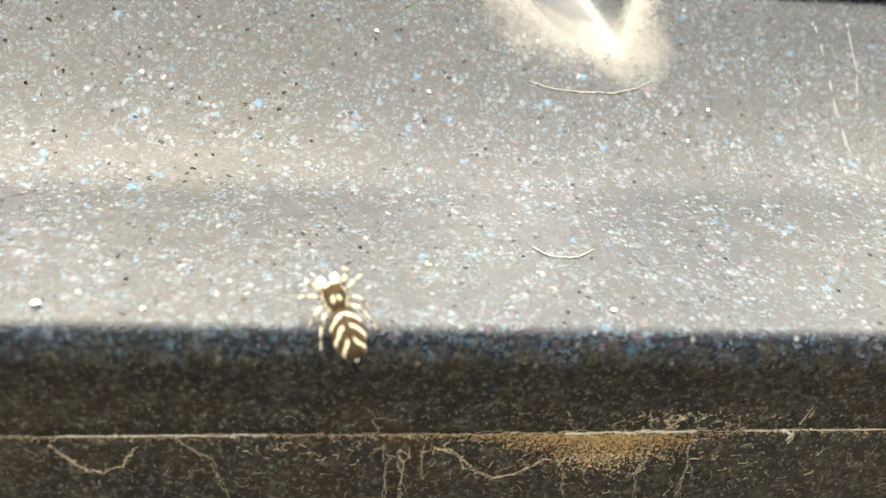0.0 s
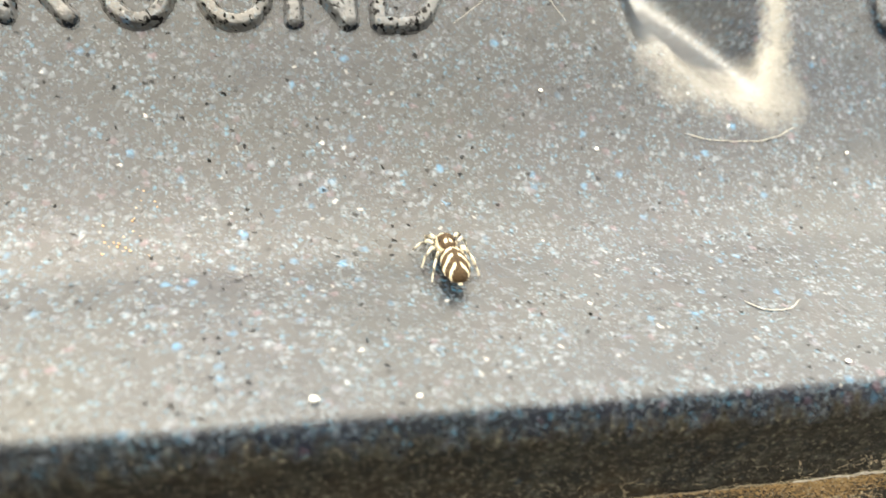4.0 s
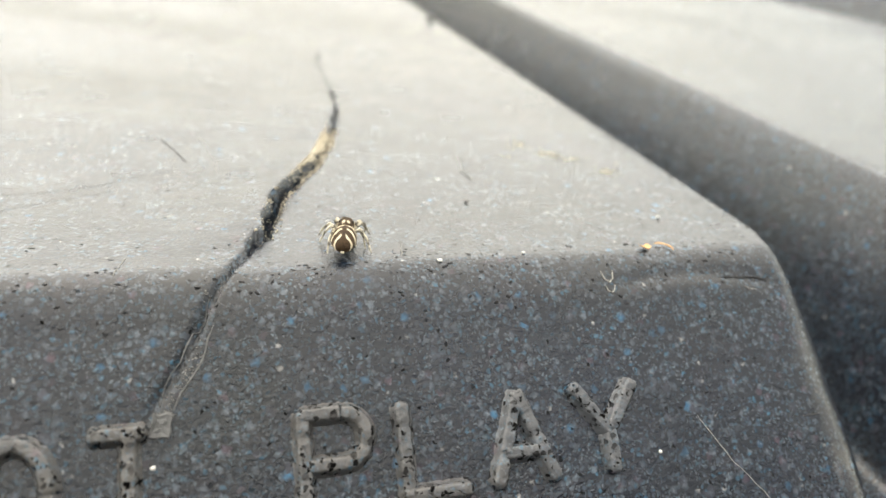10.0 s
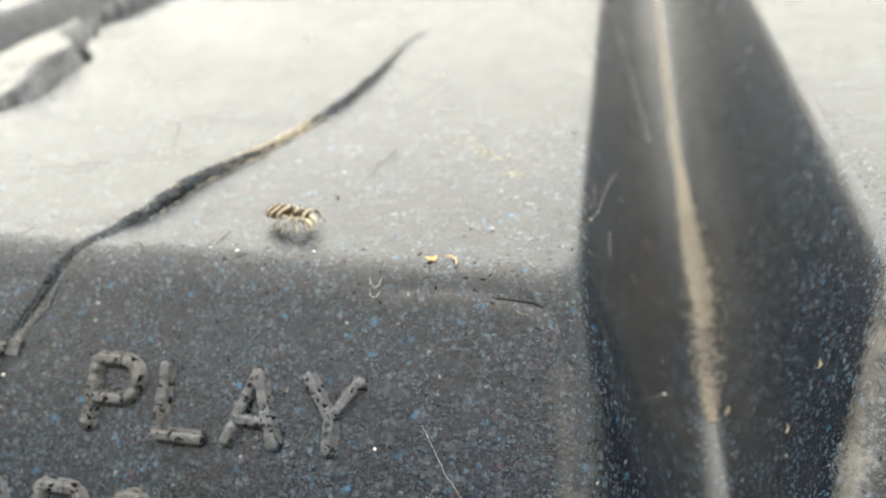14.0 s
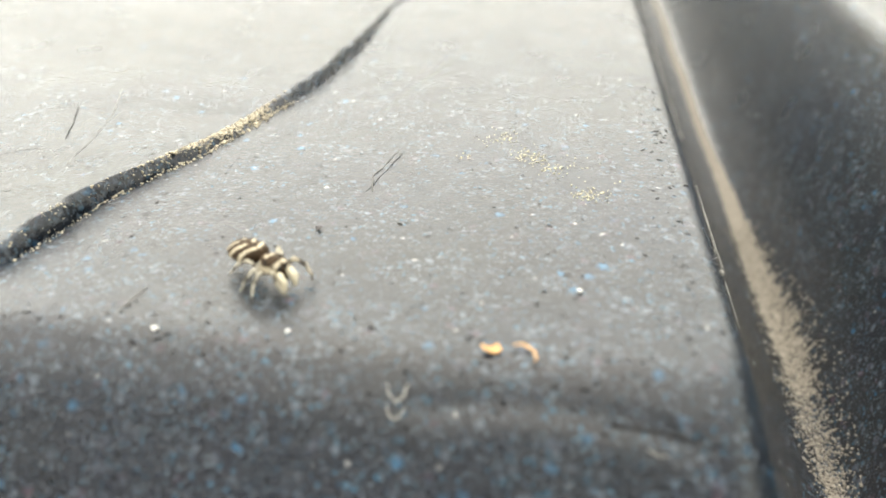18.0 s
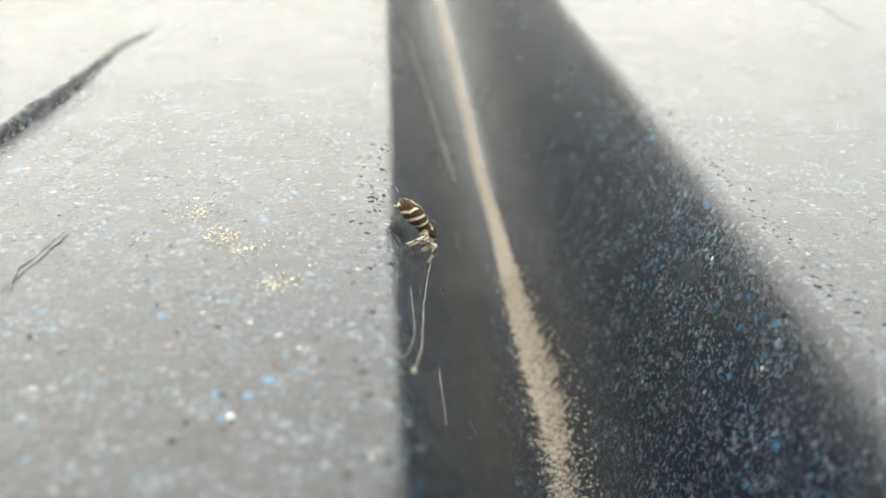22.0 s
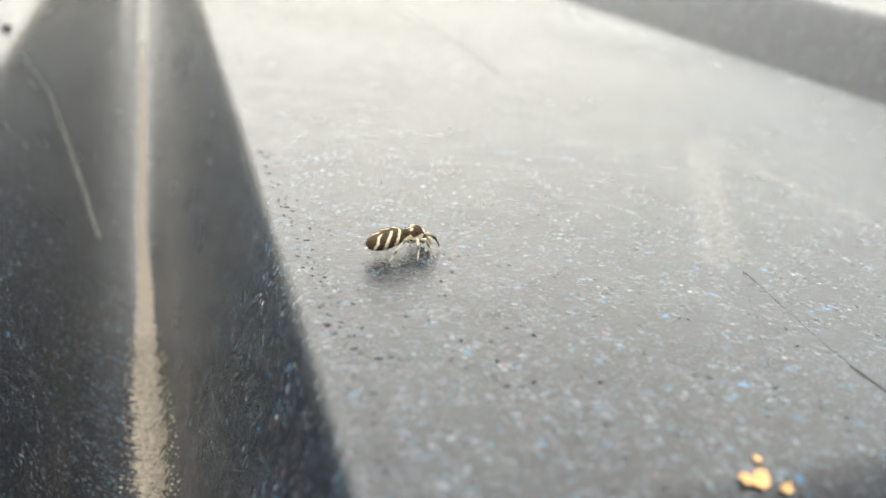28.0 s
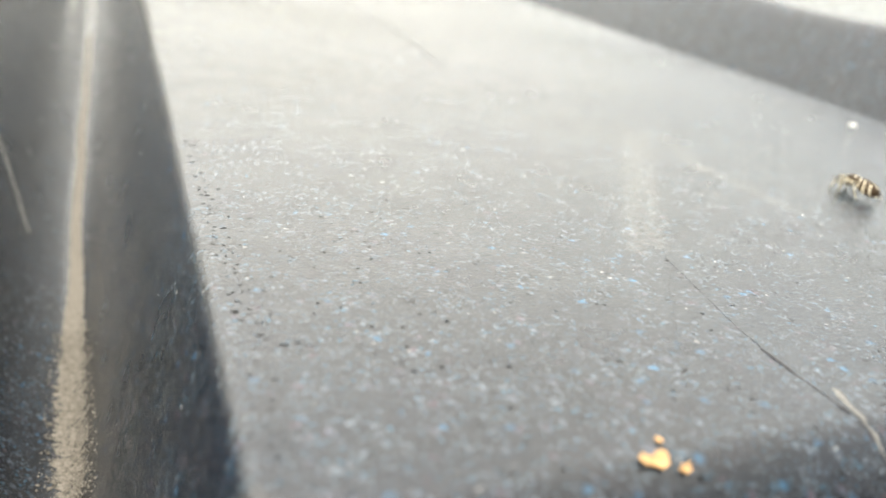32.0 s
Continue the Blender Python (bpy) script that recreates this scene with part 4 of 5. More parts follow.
flake("leaf_scrap", "orange dry leaf scrap on the rib's front edge", -3.6, 113.4, 0.8, LEAF, "leaf scrap", 3, 0.7, 25)
thread("leaf_scrap", "thin curled orange leaf sliver beside a larger scrap", [(-2.3, 113.9), (-1.7, 114.0), (-1.1, 113.7), (-0.75, 113.1), (-0.65, 112.5)], 0.10, LEAF, "leaf scrap", 0.25, 0.1, 4)
flake("leaf_scrap", "bright orange crumpled scrap on the rib's edge", 70.2, 112.7, 1.15, LEAF, "leaf scrap", 5, 0.25, 8)
flake("leaf_scrap", "small bright orange scrap on the rib's edge", 72.0, 111.9, 0.6, LEAF, "leaf scrap", 6, 0.3, 20)
flake("leaf_scrap", "tiny orange crumb near two larger scraps", 71.6, 114.3, 0.45, LEAF, "leaf scrap", 7, 0.5, 60)
def torn_flap():
    """A torn, whitened tongue of plastic bent down at the crack's foot, beside a letter."""
    rng = random.Random(21)
    outline = [(-1.0, -1.0), (-0.5, -1.12), (0.1, -0.98), (0.75, -1.05), (0.95, -0.5), (0.85, 0.2), (1.0, 0.9), (0.45, 1.15), (-0.15, 0.95), (-0.7, 1.1), (-0.75, 0.3), (-0.9, -0.4)]
    bm = bmesh.new()
    rings = []
    for size, lift in ((1.0, -0.1), (1.0, 0.22), (0.9, 0.34), (0.55, 0.24), (0.2, 0.30)):
        rings.append([bm.verts.new(Vector((x * size + rng.uniform(-0.05, 0.05), y * size + rng.uniform(-0.05, 0.05), lift + 0.12 * y * size + rng.uniform(-0.03, 0.03))) * MM) for x, y in outline])
    for p, q in zip(rings, rings[1:]):
        for k in range(len(p)):
            bm.faces.new((p[k], p[(k + 1) % len(p)], q[(k + 1) % len(p)], q[k]))
    bm.faces.new(rings[-1])
    ob = part("plastic_chip", bm, TORN, smooth=False)
    ob.matrix_world = lay(-54.3, 102.8, 0.05) @ pose(0, 0, 0, 0, 0, -6)
    tagged(ob, "torn whitish tongue of plastic at the crack's foot beside a letter", "chip")


torn_flap()
flake("husk", "small dark seed husk on the rib", -19.9, 127.7, 0.5, SEED, "seed husk", 8, 0.6, 10)
flake("dust_clump", "pale tan dust clump on the groove's floor", 33.9, 129.0, 1.0, PALE_DUST, "dust clump", 9, 0.5, 70)
flake("pale_chip", "pale sliver stuck to the groove's wall", 40.6, 116.2, 0.55, PALE_DUST, "chip", 10, 0.7, 60)
flake("pale_chip", "pale angular chip on the groove's wall", 37.8, 113.7, 0.6, PALE_DUST, "chip", 11, 0.6, 40)
for i, (x, y, r) in enumerate(((10.7, 78.1, 0.22), (5.3, 83.0, 0.24), (-21.9, 51.0, 0.38), (-7.5, 98.0, 0.2), (23.6, 49.6, 0.26), (41.8, 77.1, 0.2), (-27.4, 112.5, 0.26), (-18.0, 113.4, 0.22), (2.2, 121.0, 0.24), (-55.0, 100.6, 0.25), (-52.0, 75.0, 0.22), (24.5, 126.0, 0.3), (-14.0, 50.4, 0.22))):
    grit(x, y, r, CHIP, "tiny white grain of grit on black plastic", i)
thread("fibre", "pale curved fibre lying on the lid's flat edge", [(18.4, 58.0), (18.9, 57.4), (19.6, 56.8), (20.5, 56.55), (21.5, 56.45), (22.4, 56.6), (23.3, 57.1), (24.2, 57.7)], 0.05, SILK, "fibre", 0.08, 0.1, 1)
thread("fibre", "thin pale fibre loop under the groove's mouth", [(21.6, 79.3), (24.5, 78.7), (27.5, 78.5), (31.0, 78.5), (33.5, 78.9), (35.7, 79.7)], 0.05, SILK, "fibre", 0.08, 0.1, 2)
thread("crescent_mark", "small white crescent scuff on the rib's front edge", [(-10.3, 110.4), (-10.1, 109.8), (-9.6, 109.5), (-9.1, 109.8), (-8.9, 110.5)], 0.06, SILK, "scuff", 0.03, 0.1, 3)
thread("crescent_mark", "small white crescent scuff just below another one", [(-10.2, 109.3), (-10.0, 108.9), (-9.6, 108.7), (-9.2, 108.9), (-8.95, 109.4)], 0.05, SILK, "scuff", 0.03, 0.1, 34)
thread("silk_strand", "dusty silk strand on the groove's wall", [(13.6, 127.7), (14.2, 132.5), (14.7, 140.4), (15.5, 149.5), (16.7, 161.0)], 0.03, SILK, "silk strand", 0.25, 0.1, 4)
thread("silk_strand", "short dusty silk strand on the groove's wall", [(12.4, 127.0), (13.1, 128.2), (13.8, 133.0), (13.6, 139.5)], 0.02, SILK, "silk strand", 0.15, 0.1, 5)
thread("silk_strand", "thin vertical silk strand on the groove's wall", [(16.0, 136.0), (16.1, 132.5), (16.3, 129.2)], 0.025, SILK, "silk strand", 0.15, 0.1, 6)
thread("silk_strand", "long dusty silk strand hanging down the groove's wall", [(12.1, 244.0), (15.8, 248.0), (19.1, 239.5), (22.0, 230.3), (24.3, 221.5)], 0.13, SILK, "silk strand", 0.3, 0.1, 7)
grit(13.6, 127.7, 0.28, SILK, "pale knot of silk on the groove's edge", 31, "silk_knot", "silk knot")
grit(8.8, 256.0, 1.1, SEED, "dark dead insect on the rib beside the groove", 32, "insect", "insect")
thread("scratch", "short dark scratch on the rib's top", [(-17.6, 134.8), (-17.0, 137.5), (-16.3, 140.5), (-15.6, 144.5)], 0.035, GOUGE, "scratch", 0.0, 0.25, 8)
thread("scratch", "thin pale scratch down the sloping front", [(-2.6, 100.0), (0.5, 96.8), (3.4, 94.6), (6.5, 91.0), (9.2, 88.2)], 0.03, SILK, "scratch", 0.0, 0.15, 9)
thread("scratch", "thin pale scratch beside the lettering", [(-3.6, 87.9), (-0.5, 89.5), (3.5, 91.4), (6.4, 92.6)], 0.028, SILK, "scratch", 0.0, 0.1, 10)
# The dent's shade is painted here as a near-black strip.
thread("scratch", "dark gouge below the rib's edge, its shade painted dark", [(3.7, 109.5), (6.5, 109.45), (8.5, 109.2), (9.9, 108.8)], 0.2, NICK, "scratch", -0.09, 0.2, 11)
thread("scratch", "long fine dark scratch across the rib's top", [(91.6, 141.0), (90.2, 134.0), (88.6, 126.5), (88.0, 121.0)], 0.014, GOUGE, "scratch", 0.0, 0.1, 12)
thread("scratch", "wide pale gouge running off the rib's edge", [(89.8, 117.2), (88.9, 114.0), (88.4, 110.8), (89.6, 107.0)], 0.42, SCUFF, "scratch", -0.34, 0.15, 13)
thread("scratch", "short dark gouge beside a wide pale one on the rib", [(88.0, 122.8), (88.0, 118.6), (88.2, 114.5), (88.4, 110.8)], 0.09, GOUGE, "scratch", -0.03, 0.2, 35)
thread("scratch", "thin dark scratch crossing another on the rib's top", [(104.0, 160.1), (94.5, 145.1), (86.5, 133.2), (80.0, 122.8), (75.0, 115.2)], 0.009, GOUGE, "scratch", 0.0, 0.1, 14)
thread("drip_mark", "faint pale drip mark down the sloping front", [(56.1, 85.6), (57.3, 81.4), (57.6, 76.6), (57.6, 71.8)], 0.4, MARK, "drip mark", -0.37, 0.15, 28)
thread("drip_mark", "shorter faint drip mark beside a longer one", [(60.5, 85.3), (61.0, 81.1), (60.1, 77.0)], 0.3, MARK, "drip mark", -0.275, 0.15, 29)
thread("scratch", "long faint dark scratch far back on the rib's top", [(100.2, 319.0), (103.6, 272.0), (102.2, 248.0), (100.5, 228.0)], 0.12, GOUGE, "scratch", -0.05, 0.2, 18)

thread("scuff_line", "curved pale scuff on the rib beside the crack", [(-52.7, 156.4), (-50.3, 149.6), (-48.9, 142.4), (-48.5, 136.7)], 0.07, MARK, "scuff", -0.06, 0.2, 19)
thread("scratch", "long faint dark scratch on the rib beyond the crack", [(-72.2, 134.7), (-63.8, 136.5), (-54.1, 140.8)], 0.013, GOUGE, "scratch", 0.0, 0.2, 20)
thread("scratch", "faint dark scratch running beside another one", [(-73.9, 127.9), (-66.6, 132.7), (-59.9, 135.3)], 0.013, GOUGE, "scratch", 0.0, 0.2, 21)
thread("scratch", "short dark scratch on the rib beyond the crack", [(-52.3, 142.7), (-53.5, 146.2), (-55.8, 151.7)], 0.06, GOUGE, "scratch", 0.0, 0.2, 22)
thread("scuff_line", "short pale scuff on the rib's front edge", [(-58.2, 112.3), (-57.8, 114.0), (-57.2, 116.4)], 0.07, SCUFF, "scuff", -0.02, 0.2, 23)
thread("scuff_line", "tiny pale scuff on the rib's front edge", [(-31.1, 113.7), (-30.3, 117.4)], 0.06, SCUFF, "scuff", -0.02, 0.2, 24)
thread("scratch", "short dark scratch near the groove's edge", [(9.9, 99.1), (11.1, 99.1), (12.2, 99.2)], 0.06, GOUGE, "scratch", 0.0, 0.1, 25)
thread("scuff_line", "short pale scuff near the groove's edge", [(10.9, 91.6), (12.6, 91.9), (14.5, 92.2)], 0.06, SCUFF, "scuff", -0.02, 0.15, 26)
thread("scuff_line", "small curved pale scuff under a dark gouge", [(6.5, 108.5), (7.3, 108.2), (8.0, 108.2)], 0.08, SCUFF, "scuff", -0.02, 0.1, 27)
thread("scuff_line", "faint pale scuff on the rib's top", [(-16.1, 145.0), (-17.5, 138.5), (-16.9, 134.9)], 0.075, MARK, "scuff", -0.03, 0.3, 31)
flake("pale_chip", "pale torn fleck far back on the rib", 168.3, 187.2, 1.2, CHIP, "chip", 33, 0.1, 20)


def crumbs(name, label, spots, mat, size, seed, category, lift=0.0, flat=0.4):
    """Loose crumbs strewn round the spots (x, y, spread, count), in one mesh."""
    rng = random.Random(seed)
    bm = bmesh.new()
    for x, y, spread, count in spots:
        for _ in range(count):
            px, py = rng.gauss(x, spread), rng.gauss(y, spread)
            r = size * rng.uniform(0.35, 1.1)
            blob(bm, on_lid(px, py) + lid_normal(px, py) * (lift + r * 0.3) * MM, (r * MM, r * MM * rng.uniform(0.6, 1), r * flat * MM), 0.4, 4, 5, rng.random())
    return tagged(part(name, bm, mat), label, category, kind="stuff")


def along(line, y0, y1, step):
    """Places at even steps along a broken line, between two heights of the plan."""
    out = []
    for (ax, ay), (bx, by) in zip(line, line[1:]):
        n = max(1, int(math.hypot(bx - ax, by - ay) / step))
        out += [(ax + (bx - ax) * k / n, ay + (by - ay) * k / n) for k in range(n)]
    return [(x, y) for x, y in out if y0 <= y <= y1]


def crack_dirt():
    """Crumbs of tan dirt lodged in the crack: thick in its middle, thin at both ends."""
    rng = random.Random(41)
    bm = bmesh.new()
    for x, y in along(CRACK, 118, 158, 0.12):
        much = float(np.interp(y, (118, 122, 127, 134, 139, 143, 150, 155, 158), (0.3, 1.5, 3.5, 3.0, 4.5, 7.0, 7.0, 2.5, 0.4)))
        gap = float(np.interp(y, CRACK_Y, CRACK_GAP))
        for _ in range(int(1.8 * much + rng.random())):
            px, py = x - rng.gauss(0.35 * gap, 0.16 + 0.35 * gap), y + rng.uniform(-0.2, 0.2)
            lip = float(np.interp(y, (134, 140, 152, 156), (0.12, 0.6, 0.7, 0.2)))
            if rng.random() < lip:
                px = x - rng.uniform(0.2, 1.0 + lip)
            elif rng.random() < 0.25:
                px = x + rng.uniform(-0.1, 0.7)
            r = 0.03 + (0.12 + 0.13 * lip) * rng.random() ** 3
            blob(bm, on_lid(px, py, r * 0.25), (r * MM, r * MM * rng.uniform(0.6, 1.2), r * rng.uniform(0.4, 0.8) * MM), 0.4, 4, 5, rng.random())
    tagged(part("crack_dirt", bm, CREAM_DIRT), "pale tan crumbs packed along the crack", "dirt", kind="stuff")


crack_dirt()
thread("torn_fringe", "thin whitened lip along the crack's front end", [(-55.0, 103.6), (-53.9, 104.9), (-52.6, 106.4), (-51.3, 107.8), (-50.3, 109.0), (-49.8, 110.2)], 0.07, TORN, "torn edge", 0.02, 0.2, 46)
thread("torn_fringe", "whitened torn fringe beside the crack's front end", [(-53.2, 103.6), (-52.4, 104.6), (-51.3, 105.6), (-50.4, 106.8), (-49.6, 108.3)], 0.10, TORN, "torn edge", 0.0, 0.35, 47)
crumbs("torn_edge", "pale torn plastic crumbs along the crack's front end", [(x + 0.55, y - 0.35, 0.25, 9) for x, y in along(CRACK, 103, 107.5, 0.5)] + [(-49.9, 109.5, 0.2, 12), (-50.2, 110.4, 0.15, 8)], SCUFF, 0.10, 45, "plastic crumbs")
crumbs("smear_dirt", "scattered pale yellow crumbs stuck on the rib's top", [(-5.5, 149.8, 0.7, 26), (-3.6, 145.0, 1.0, 46), (-1.8, 144.0, 0.5, 24), (-0.9, 141.8, 0.7, 34), (3.3, 137.5, 1.0, 30), (2.0, 143.0, 1.3, 18), (-7.0, 148.0, 0.6, 14), (0.3, 141.5, 0.8, 26), (2.6, 136.6, 0.7, 30), (-5.2, 148.2, 0.5, 30), (-2.5, 143.5, 0.8, 40), (-9.2, 143.7, 0.5, 16), (3.5, 136.1, 0.6, 24)], SMEAR, 0.10, 42, "dirt")
crumbs("shelf_dirt", "faint orange stain crumbs on the lid's flat edge", [(-37.0, 70.9, 1.1, 16), (-35.3, 75.0, 0.8, 8)], LEAF, 0.13, 43, "dirt")


def edge_nicks():
    """Tiny dark nicks strewn along both edges of the groove and the rib's front edge, in one mesh."""
    rng = random.Random(91)
    bm = bmesh.new()
    spots = [(rng.gauss(10.2, 1.1), rng.uniform(114, 172)) for _ in range(110)] + [(47.2 + abs(rng.gauss(0, 1.3)), rng.uniform(118, 182)) for _ in range(120)] + [(rng.uniform(-75, 8), rng.gauss(112.0, 2.2)) for _ in range(280)]
    for x, y in spots:
        r = 0.05 + 0.13 * rng.random() ** 2
        turn = Matrix((lay(x, y).to_3x3() @ Matrix.Rotation(rng.gauss(0, 0.5), 3, "Z")))
        blob(bm, on_lid(x, y), (r * rng.uniform(1.2, 2.6) * MM, r * MM, 0.035 * MM), 0.35, 4, 6, rng.random(), turn)
    tagged(part("edge_nicks", bm, NICK), "tiny dark nicks along the edges of the lid's ribs", "nicks", kind="stuff")


edge_nicks()


def dust_streak():
    """The ragged streak along the groove's floor: loose grains of pale dust in front, a thin even film farther back
    that paints the floor's sheen.
    """
    rng = random.Random(44)
    bm = bmesh.new()

    def run(y):
        wide = float(np.interp(y, (128, 135, 140, 148, 156, 175, 197, 230, 440), (0.5, 1.3, 1.7, 2.0, 2.2, 1.9, 1.6, 1.1, 0.9)))
        return float(np.interp(y, (140, 160, 190, 225, 280), (32.0, 32.3, 32.1, 31.3, 31.0))) - 0.2 * math.sin(y * 0.11), wide

    # The film's far end stands for the glossy floor's highlight, put into its colour.
    ys = [152 + 0.35 * k for k in range(100)] + [187 + 0.8 * k for k in range(50)] + [227 + 3 * k for k in range(70)]
    rows = []
    for y in ys:
        mid, wide = run(y)
        wide *= float(np.interp(y, (152, 170), (0.45, 1.0)))
        rag = float(np.interp(y, (152, 175, 215), (0.5, 0.36, 0.08)))
        a, b = mid - wide + rng.gauss(0, rag), mid + wide + rng.gauss(0, rag)
        rough = float(np.interp(y, (150, 210), (1.0, 0.25)))
        rows.append([bm.verts.new(on_lid(a + (b - a) * k / 12, y, (0.05 if 0 < k < 12 else -0.08) + rough * rng.uniform(-0.13, 0.13))) for k in range(13)])
    for p, q in zip(rows, rows[1:]):
        for k in range(12):
            bm.faces.new((p[k], p[k + 1], q[k + 1], q[k]))
    for _ in range(6500):
        y = 128.5 + 66 * rng.random() ** 1.15
        mid, wide = run(y)
        x = mid + wide * max(-1.5, min(1.5, rng.gauss(0, 0.62)))
        r = 0.04 + 0.19 * rng.random() ** 2
        blob(bm, on_lid(x, y, 0.03), (r * MM * rng.uniform(0.7, 1.3), r * MM, r * 0.6 * MM), 0.4, 4, 5, rng.random())
    tagged(part("dust_streak", bm, GROOVE_DUST_SHEEN), "streak of pale tan dust along the groove's floor, painted sheen farther back", "dust", kind="stuff")


dust_streak()


# ---- dirt and webs along the seam of the front rim ----
def on_rim(x, z, lift=0.05):
    return Vector((x, 49.0 + float(skew(x)) - 0.12 * max(0.0, -58.4 - z) / 8 - lift, TOP + z)) / 1000


def rim_thread(label, pts, radius, mat, seed, name="web_thread", category="web", strands=3, fuzz=1.0):
    """A dusty web line: a few thin strands that wander about each other, with specks of dust caught on them."""
    rng = random.Random(seed)
    bm = bmesh.new()
    for strand in range(strands):
        out, ox, oz = [], 0.0, 0.0
        for (ax, az), (bx, bz) in zip(pts, pts[1:]):
            n = max(2, int(math.hypot(bx - ax, bz - az) / 0.22))
            for i in range(n):
                ox, oz = ox * 0.8 + rng.gauss(0, 0.08) * fuzz, oz * 0.8 + rng.gauss(0, 0.08) * fuzz
                out.append(on_rim(ax + (bx - ax) * i / n + ox, az + (bz - az) * i / n + oz))
        out.append(on_rim(*pts[-1]))
        tube(bm, out, [radius * (0.20 if strand else 0.32) * MM * rng.uniform(0.2, 1.8) for _ in out], 4)
        for p in out:
            if rng.random() < 0.34 * fuzz:
                r = radius * (0.35 + 1.2 * rng.random() ** 3) * MM
                blob(bm, p + Vector((rng.gauss(0, 0.14), -0.02, rng.gauss(0, 0.14))) * MM, (r, r * 0.6, r * rng.uniform(0.5, 1)), 0.4, 3, 5, rng.random())
    return tagged(part(name, bm, mat), label, category, GROUPS.get(name, ''))


rim_thread("dusty web line along the rim's seam", [(-62, -58.1), (-27.5, -58.0), (-8, -57.9), (10, -57.9)], 0.05, WEB, 51, strands=3)
rim_thread("dusty web line along the rim's seam", [(10, -57.9), (24, -57.75), (36, -57.7), (52, -57.7), (80, -57.6)], 0.06, WEB, 52, strands=3)
for seed, (label, pts, radius) in enumerate((
        ("sagging dusty web loop under the rim's seam", [(-22.7, -58.9), (-21.2, -61.2), (-19.0, -62.2), (-17.3, -61.5), (-15.7, -59.2)], 0.075),
        ("wide sagging dusty web loop under the rim's seam", [(9.3, -59.5), (11.7, -60.6), (12.9, -62.5), (14.9, -63.6), (17.0, -63.0), (19.4, -61.1)], 0.085),
        ("slanting web thread below the rim's seam", [(-12.4, -58.5), (-10.0, -61.0), (-8.8, -65.2), (-8.5, -69)], 0.045),
        ("hanging dusty web thread below the rim's seam", [(6.3, -59.8), (6.4, -60.9), (6.8, -65.1), (6.7, -69)], 0.075),
        ("hanging dusty web thread below the rim's seam", [(5.0, -59.2), (5.0, -61.8), (5.3, -65.1), (5.2, -68)], 0.05),
        ("hanging dusty web thread below the rim's seam", [(8.4, -59.2), (8.3, -61.9), (8.6, -63.6)], 0.05),
        ("short web thread above the rim's seam", [(2.5, -52.3), (3.8, -55.6), (4.4, -57.7)], 0.04),
        ("slanting dusty web thread above the rim's seam", [(44.0, -48.9), (43.4, -53.0), (42.5, -56.9)], 0.06),
        ("short dusty web thread above the rim's seam", [(31.9, -55.4), (31.2, -56.2), (30.2, -57.2)], 0.06),
        ("slanting dusty web thread under the rim's top edge", [(22.8, -48.4), (22.3, -50.3), (21.6, -52.3)], 0.06),
        ("web thread along the rim", [(22.8, -50.7), (25.7, -50.2), (29.3, -50.3)], 0.05),
        ("short dusty web thread along the rim", [(19.1, -50.7), (19.9, -50.8), (20.6, -50.5)], 0.08),
        ("short web end below the rim's seam", [(42.2, -57.6), (42.5, -58.4), (42.2, -59.5)], 0.07),
        ("thin web thread on the rim", [(-11.5, -53.9), (-10.0, -52.8), (-8.8, -51.4)], 0.035),
        ("thin web thread on the rim", [(-23.9, -53.2), (-23.0, -53.7), (-22.2, -54.5)], 0.035),
        ("tangled dusty web under the rim's top edge", [(9.8, -48.4), (11.3, -49.2), (12.9, -49.7), (14.5, -49.4)], 0.08),
        ("tangled dusty web under the rim's top edge", [(9.0, -49.0), (11.0, -49.6), (13.5, -50.4)], 0.06),
        ("slanting web thread below the rim's seam", [(32.7, -59.4), (33.2, -62.5), (33.0, -66.5)], 0.05),
        ("slanting web thread below the rim's seam", [(29.0, -60.5), (28.6, -63.5), (29.2, -67.5)], 0.045),
        ("fine web thread along the rim", [(33.2, -51.3), (36.8, -51.1), (40.4, -50.6)], 0.035),
        ("web thread from loop to loop below the seam", [(19.4, -61.1), (20.8, -61.4), (21.6, -63.0), (21.9, -66.0)], 0.04))):
    rim_thread(label, pts, radius, WEB, 530 + seed)
rim_thread("pale scratch along the rim's top", [(39.6, -48.6), (44, -48.4), (52, -48.2)], 0.05, SILK, 62, "scratch", "scratch", 1, 0.4)
rim_thread("pale dusty web line along the rim's seam", [(-22, -57.95), (-14, -57.95), (-5, -57.9)], 0.075, SILK, 63, strands=3, fuzz=0.6)
rim_thread("pale dusty web line along the rim's seam", [(21, -58.0), (27, -57.85), (33, -57.8)], 0.11, SILK, 64, strands=4, fuzz=0.7)
rim_thread("thin white web line along the rim's seam", [(37.5, -57.75), (45, -57.7), (53, -57.65), (66, -57.6)], 0.08, SILK, 65, strands=2, fuzz=0.35)
rim_thread("slanting dusty web thread above the rim's seam", [(44.6, -50.4), (43.9, -52.4), (43.2, -56.2)], 0.06, WEB, 66)
rim_thread("pale knot of web at the rim's seam", [(41.2, -57.6), (41.9, -58.0), (42.3, -58.3), (41.9, -59.0)], 0.16, SILK, 67, strands=3, fuzz=0.6)
rim_thread("short dusty web thread on the rim", [(17.1, -50.6), (17.5, -52.6), (17.6, -54.6)], 0.045, WEB, 68)
rim_thread("short dusty web thread on the rim", [(20.6, -55.2), (21.2, -56.4), (21.6, -57.6)], 0.045, WEB, 69)


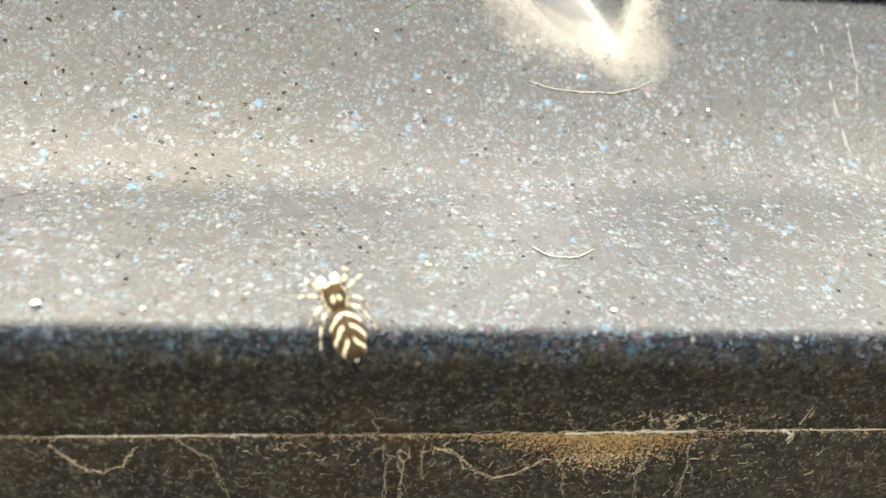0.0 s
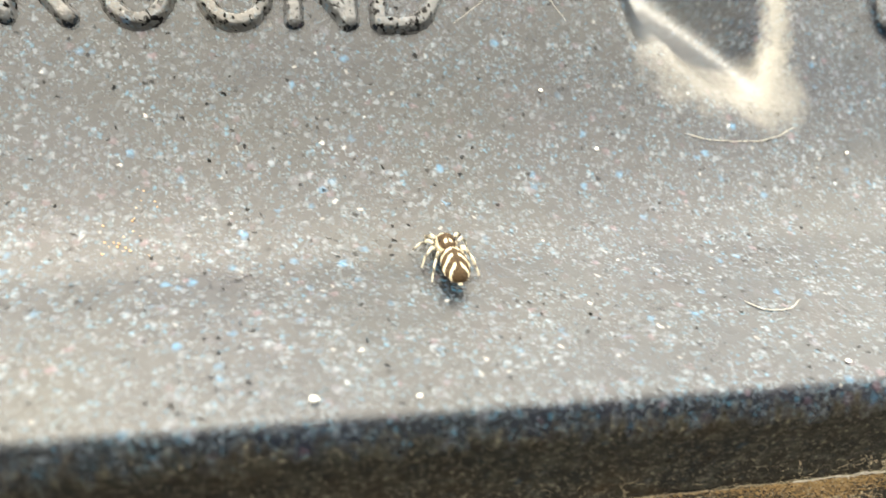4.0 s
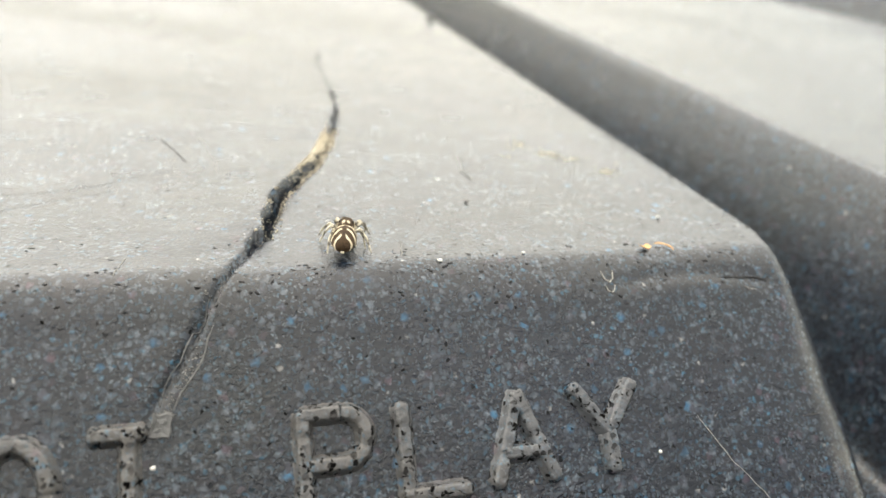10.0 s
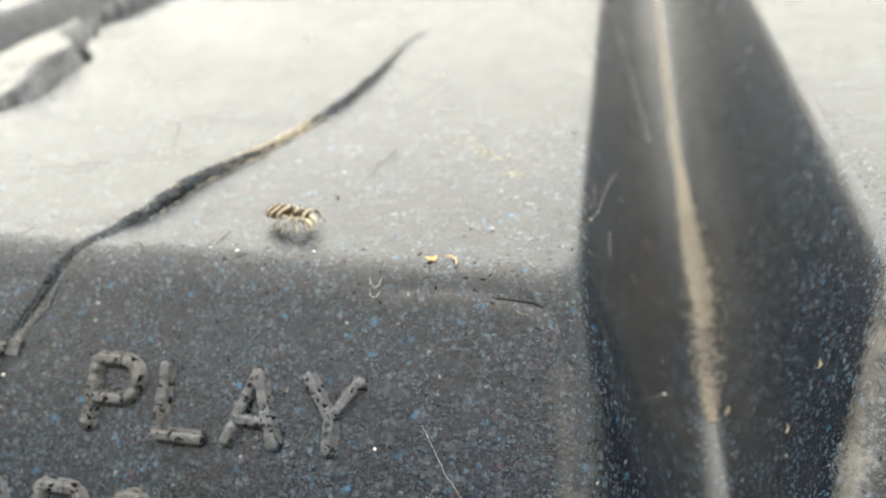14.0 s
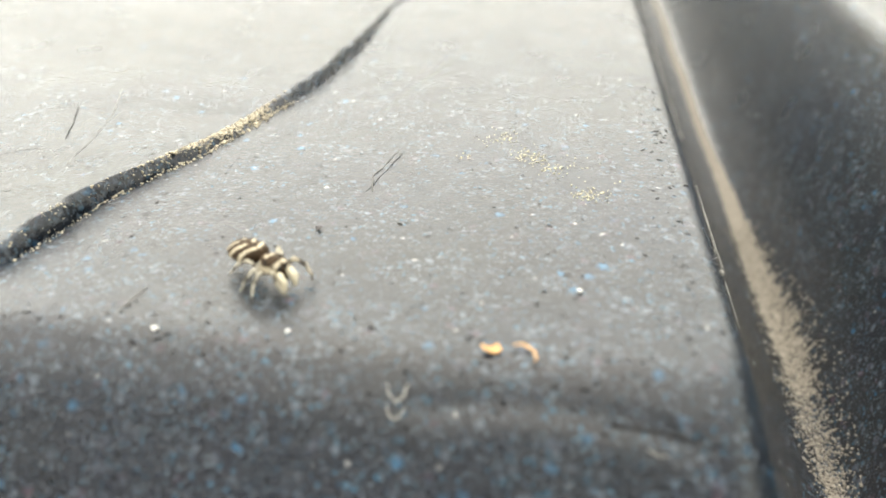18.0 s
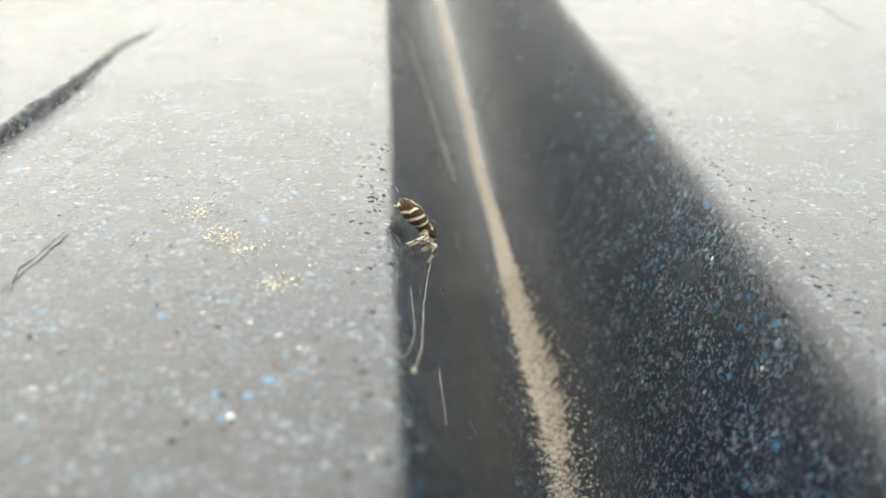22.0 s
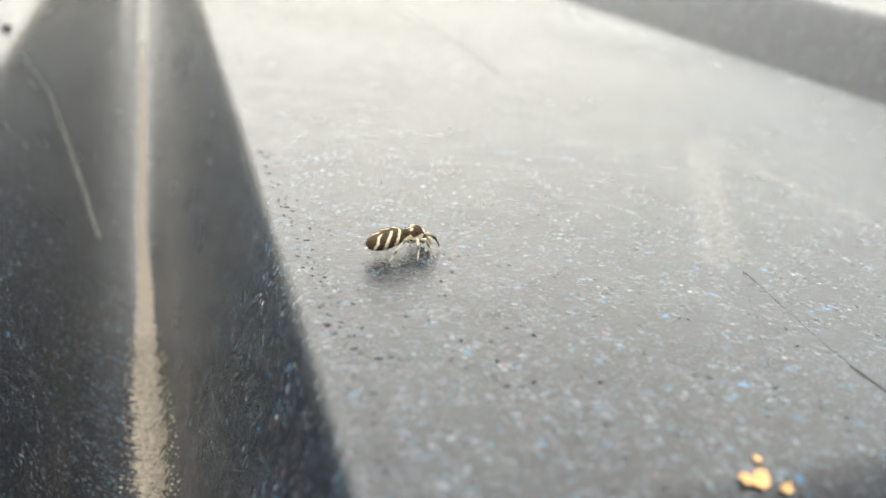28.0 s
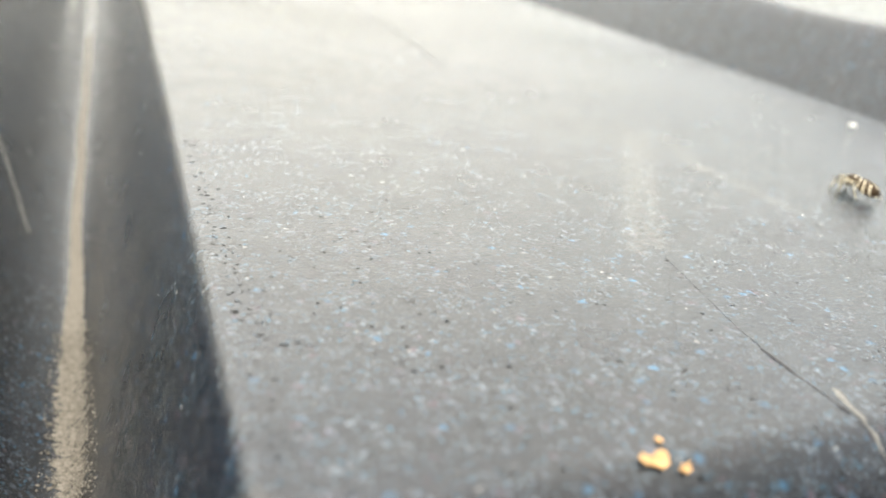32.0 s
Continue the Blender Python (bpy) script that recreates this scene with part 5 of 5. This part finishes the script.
def rim_crumbs(label, spots, mat, size, seed):
    rng = random.Random(seed)
    bm = bmesh.new()
    for x, z, sx, sz, count in spots:
        for _ in range(count):
            r = size * (0.25 + 0.9 * rng.random() ** 2)
            px, pz = rng.gauss(x, sx), min(z + 0.15, z - abs(rng.gauss(0, sz)))
            blob(bm, on_rim(px, pz, r * 0.2), (r * MM * rng.uniform(0.7, 1.5), r * 0.5 * MM, r * MM), 0.45, 4, 5, rng.random())
    return tagged(part("seam_dirt", bm, mat), label, "dirt", kind="stuff")


def rim_fuzz():
    """Short broken web ends, specks and scratches all over the rim, in one mesh."""
    rng = random.Random(81)
    bm = bmesh.new()
    for k in range(560):
        x, z = (rng.uniform(-55, 75), -49.5 - 19 * rng.random()) if k % 3 else (rng.gauss(33, 8), -49.5 - 9 * rng.random())
        a, n = rng.uniform(-1.9, 1.9), rng.randint(2, 6)
        pts = [on_rim(x, z, 0.02)]
        for _ in range(n):
            a += rng.gauss(0, 0.3)
            x, z = x + 0.2 * math.cos(a), min(-49.2, z + 0.22 * math.sin(a))
            pts.append(on_rim(x, z, 0.02))
        tube(bm, pts, [rng.uniform(0.005, 0.02) * MM for _ in pts], 4)
    for x0, z0, sx, sz, count in ((35.0, -54.0, 1.8, 1.2, 46), (31.0, -56.2, 1.6, 0.8, 30), (29.0, -54.2, 1.2, 0.8, 14), (20.5, -50.8, 2.2, 0.8, 16), (27.0, -61.6, 3.0, 1.6, 40), (37.0, -62.5, 5.0, 2.5, 24), (-1.5, -59.6, 3.0, 0.8, 26), (8.0, -60.5, 3.0, 1.2, 24)):
        for _ in range(count):
            x, z = rng.gauss(x0, sx), rng.gauss(z0, sz)
            a, n = rng.gauss(0.5, 0.6), rng.randint(2, 7)
            pts = [on_rim(x, z, 0.03)]
            for _ in range(n):
                a += rng.gauss(0, 0.55)
                x, z = x + 0.16 * math.cos(a), min(-49.3, z + 0.16 * math.sin(a))
                pts.append(on_rim(x, z, 0.03))
            tube(bm, pts, [rng.uniform(0.008, 0.045) * MM for _ in pts], 4)
    tagged(part("web_fuzz", bm, WEB), "short broken web ends and specks on the dirty rim", "web", kind="stuff")


rim_fuzz()
rim_crumbs("brown soil crumbs caught under the rim's seam", [(20, -58.1, 3.6, 0.9, 1000), (24.5, -58.2, 3.0, 2.0, 2200), (28, -58.1, 3.2, 1.2, 1200), (13, -58.0, 4.0, 0.4, 350)], SOIL, 0.085, 71)
rim_crumbs("thin line of brown dirt along the rim's seam", [(x, -58.0, 3.0, 0.28, 26) for x in range(-50, 80, 6)], SOIL, 0.10, 72)
rim_crumbs("pale dusty crumbs caught in webs on the rim", [(x, -49.6, 5.0, 6.0, 26) for x in range(-45, 75, 10)] + [(25, -60.6, 2.4, 1.0, 500), (24, -58.3, 4.0, 1.2, 300), (33, -55.0, 5.0, 1.8, 120), (40, -57.8, 8.0, 0.3, 60), (6, -58.0, 3, 0.4, 40)], PALE_DUST, 0.075, 73)


def motions():
    walk(spider, [(t, spider_pose(t, x, y, a)) for t, x, y, a in SPIDER])
    rows = {id(leg): [] for leg, _, _, _ in spider_legs}
    times = [i * 0.1 for i in range(321)]
    ts = [r[0] for r in SPIDER]
    path = np.array([[np.interp(t, ts, [r[k] for r in SPIDER]) for k in (1, 2, 3)] for t in times])
    gone = 0.0
    for i, t in enumerate(times):
        if i:
            gone += float(np.hypot(*(path[i, :2] - path[i - 1, :2]))) + 0.02 * abs(float(path[i, 2] - path[i - 1, 2]))
        for leg, hip, s, k in spider_legs:
            ph = gone / 3.4 * math.pi + (math.pi if (k + (s > 0)) % 2 else 0)
            rows[id(leg)].append((t, Matrix.Translation(hip) @ pose(0, 0, 0, 5 * max(0.0, math.cos(ph)), -s * 6 * max(0.0, math.cos(ph)), s * 13 * math.sin(ph))))
    for leg, _, _, _ in spider_legs:
        walk(leg, rows[id(leg)])


motions()
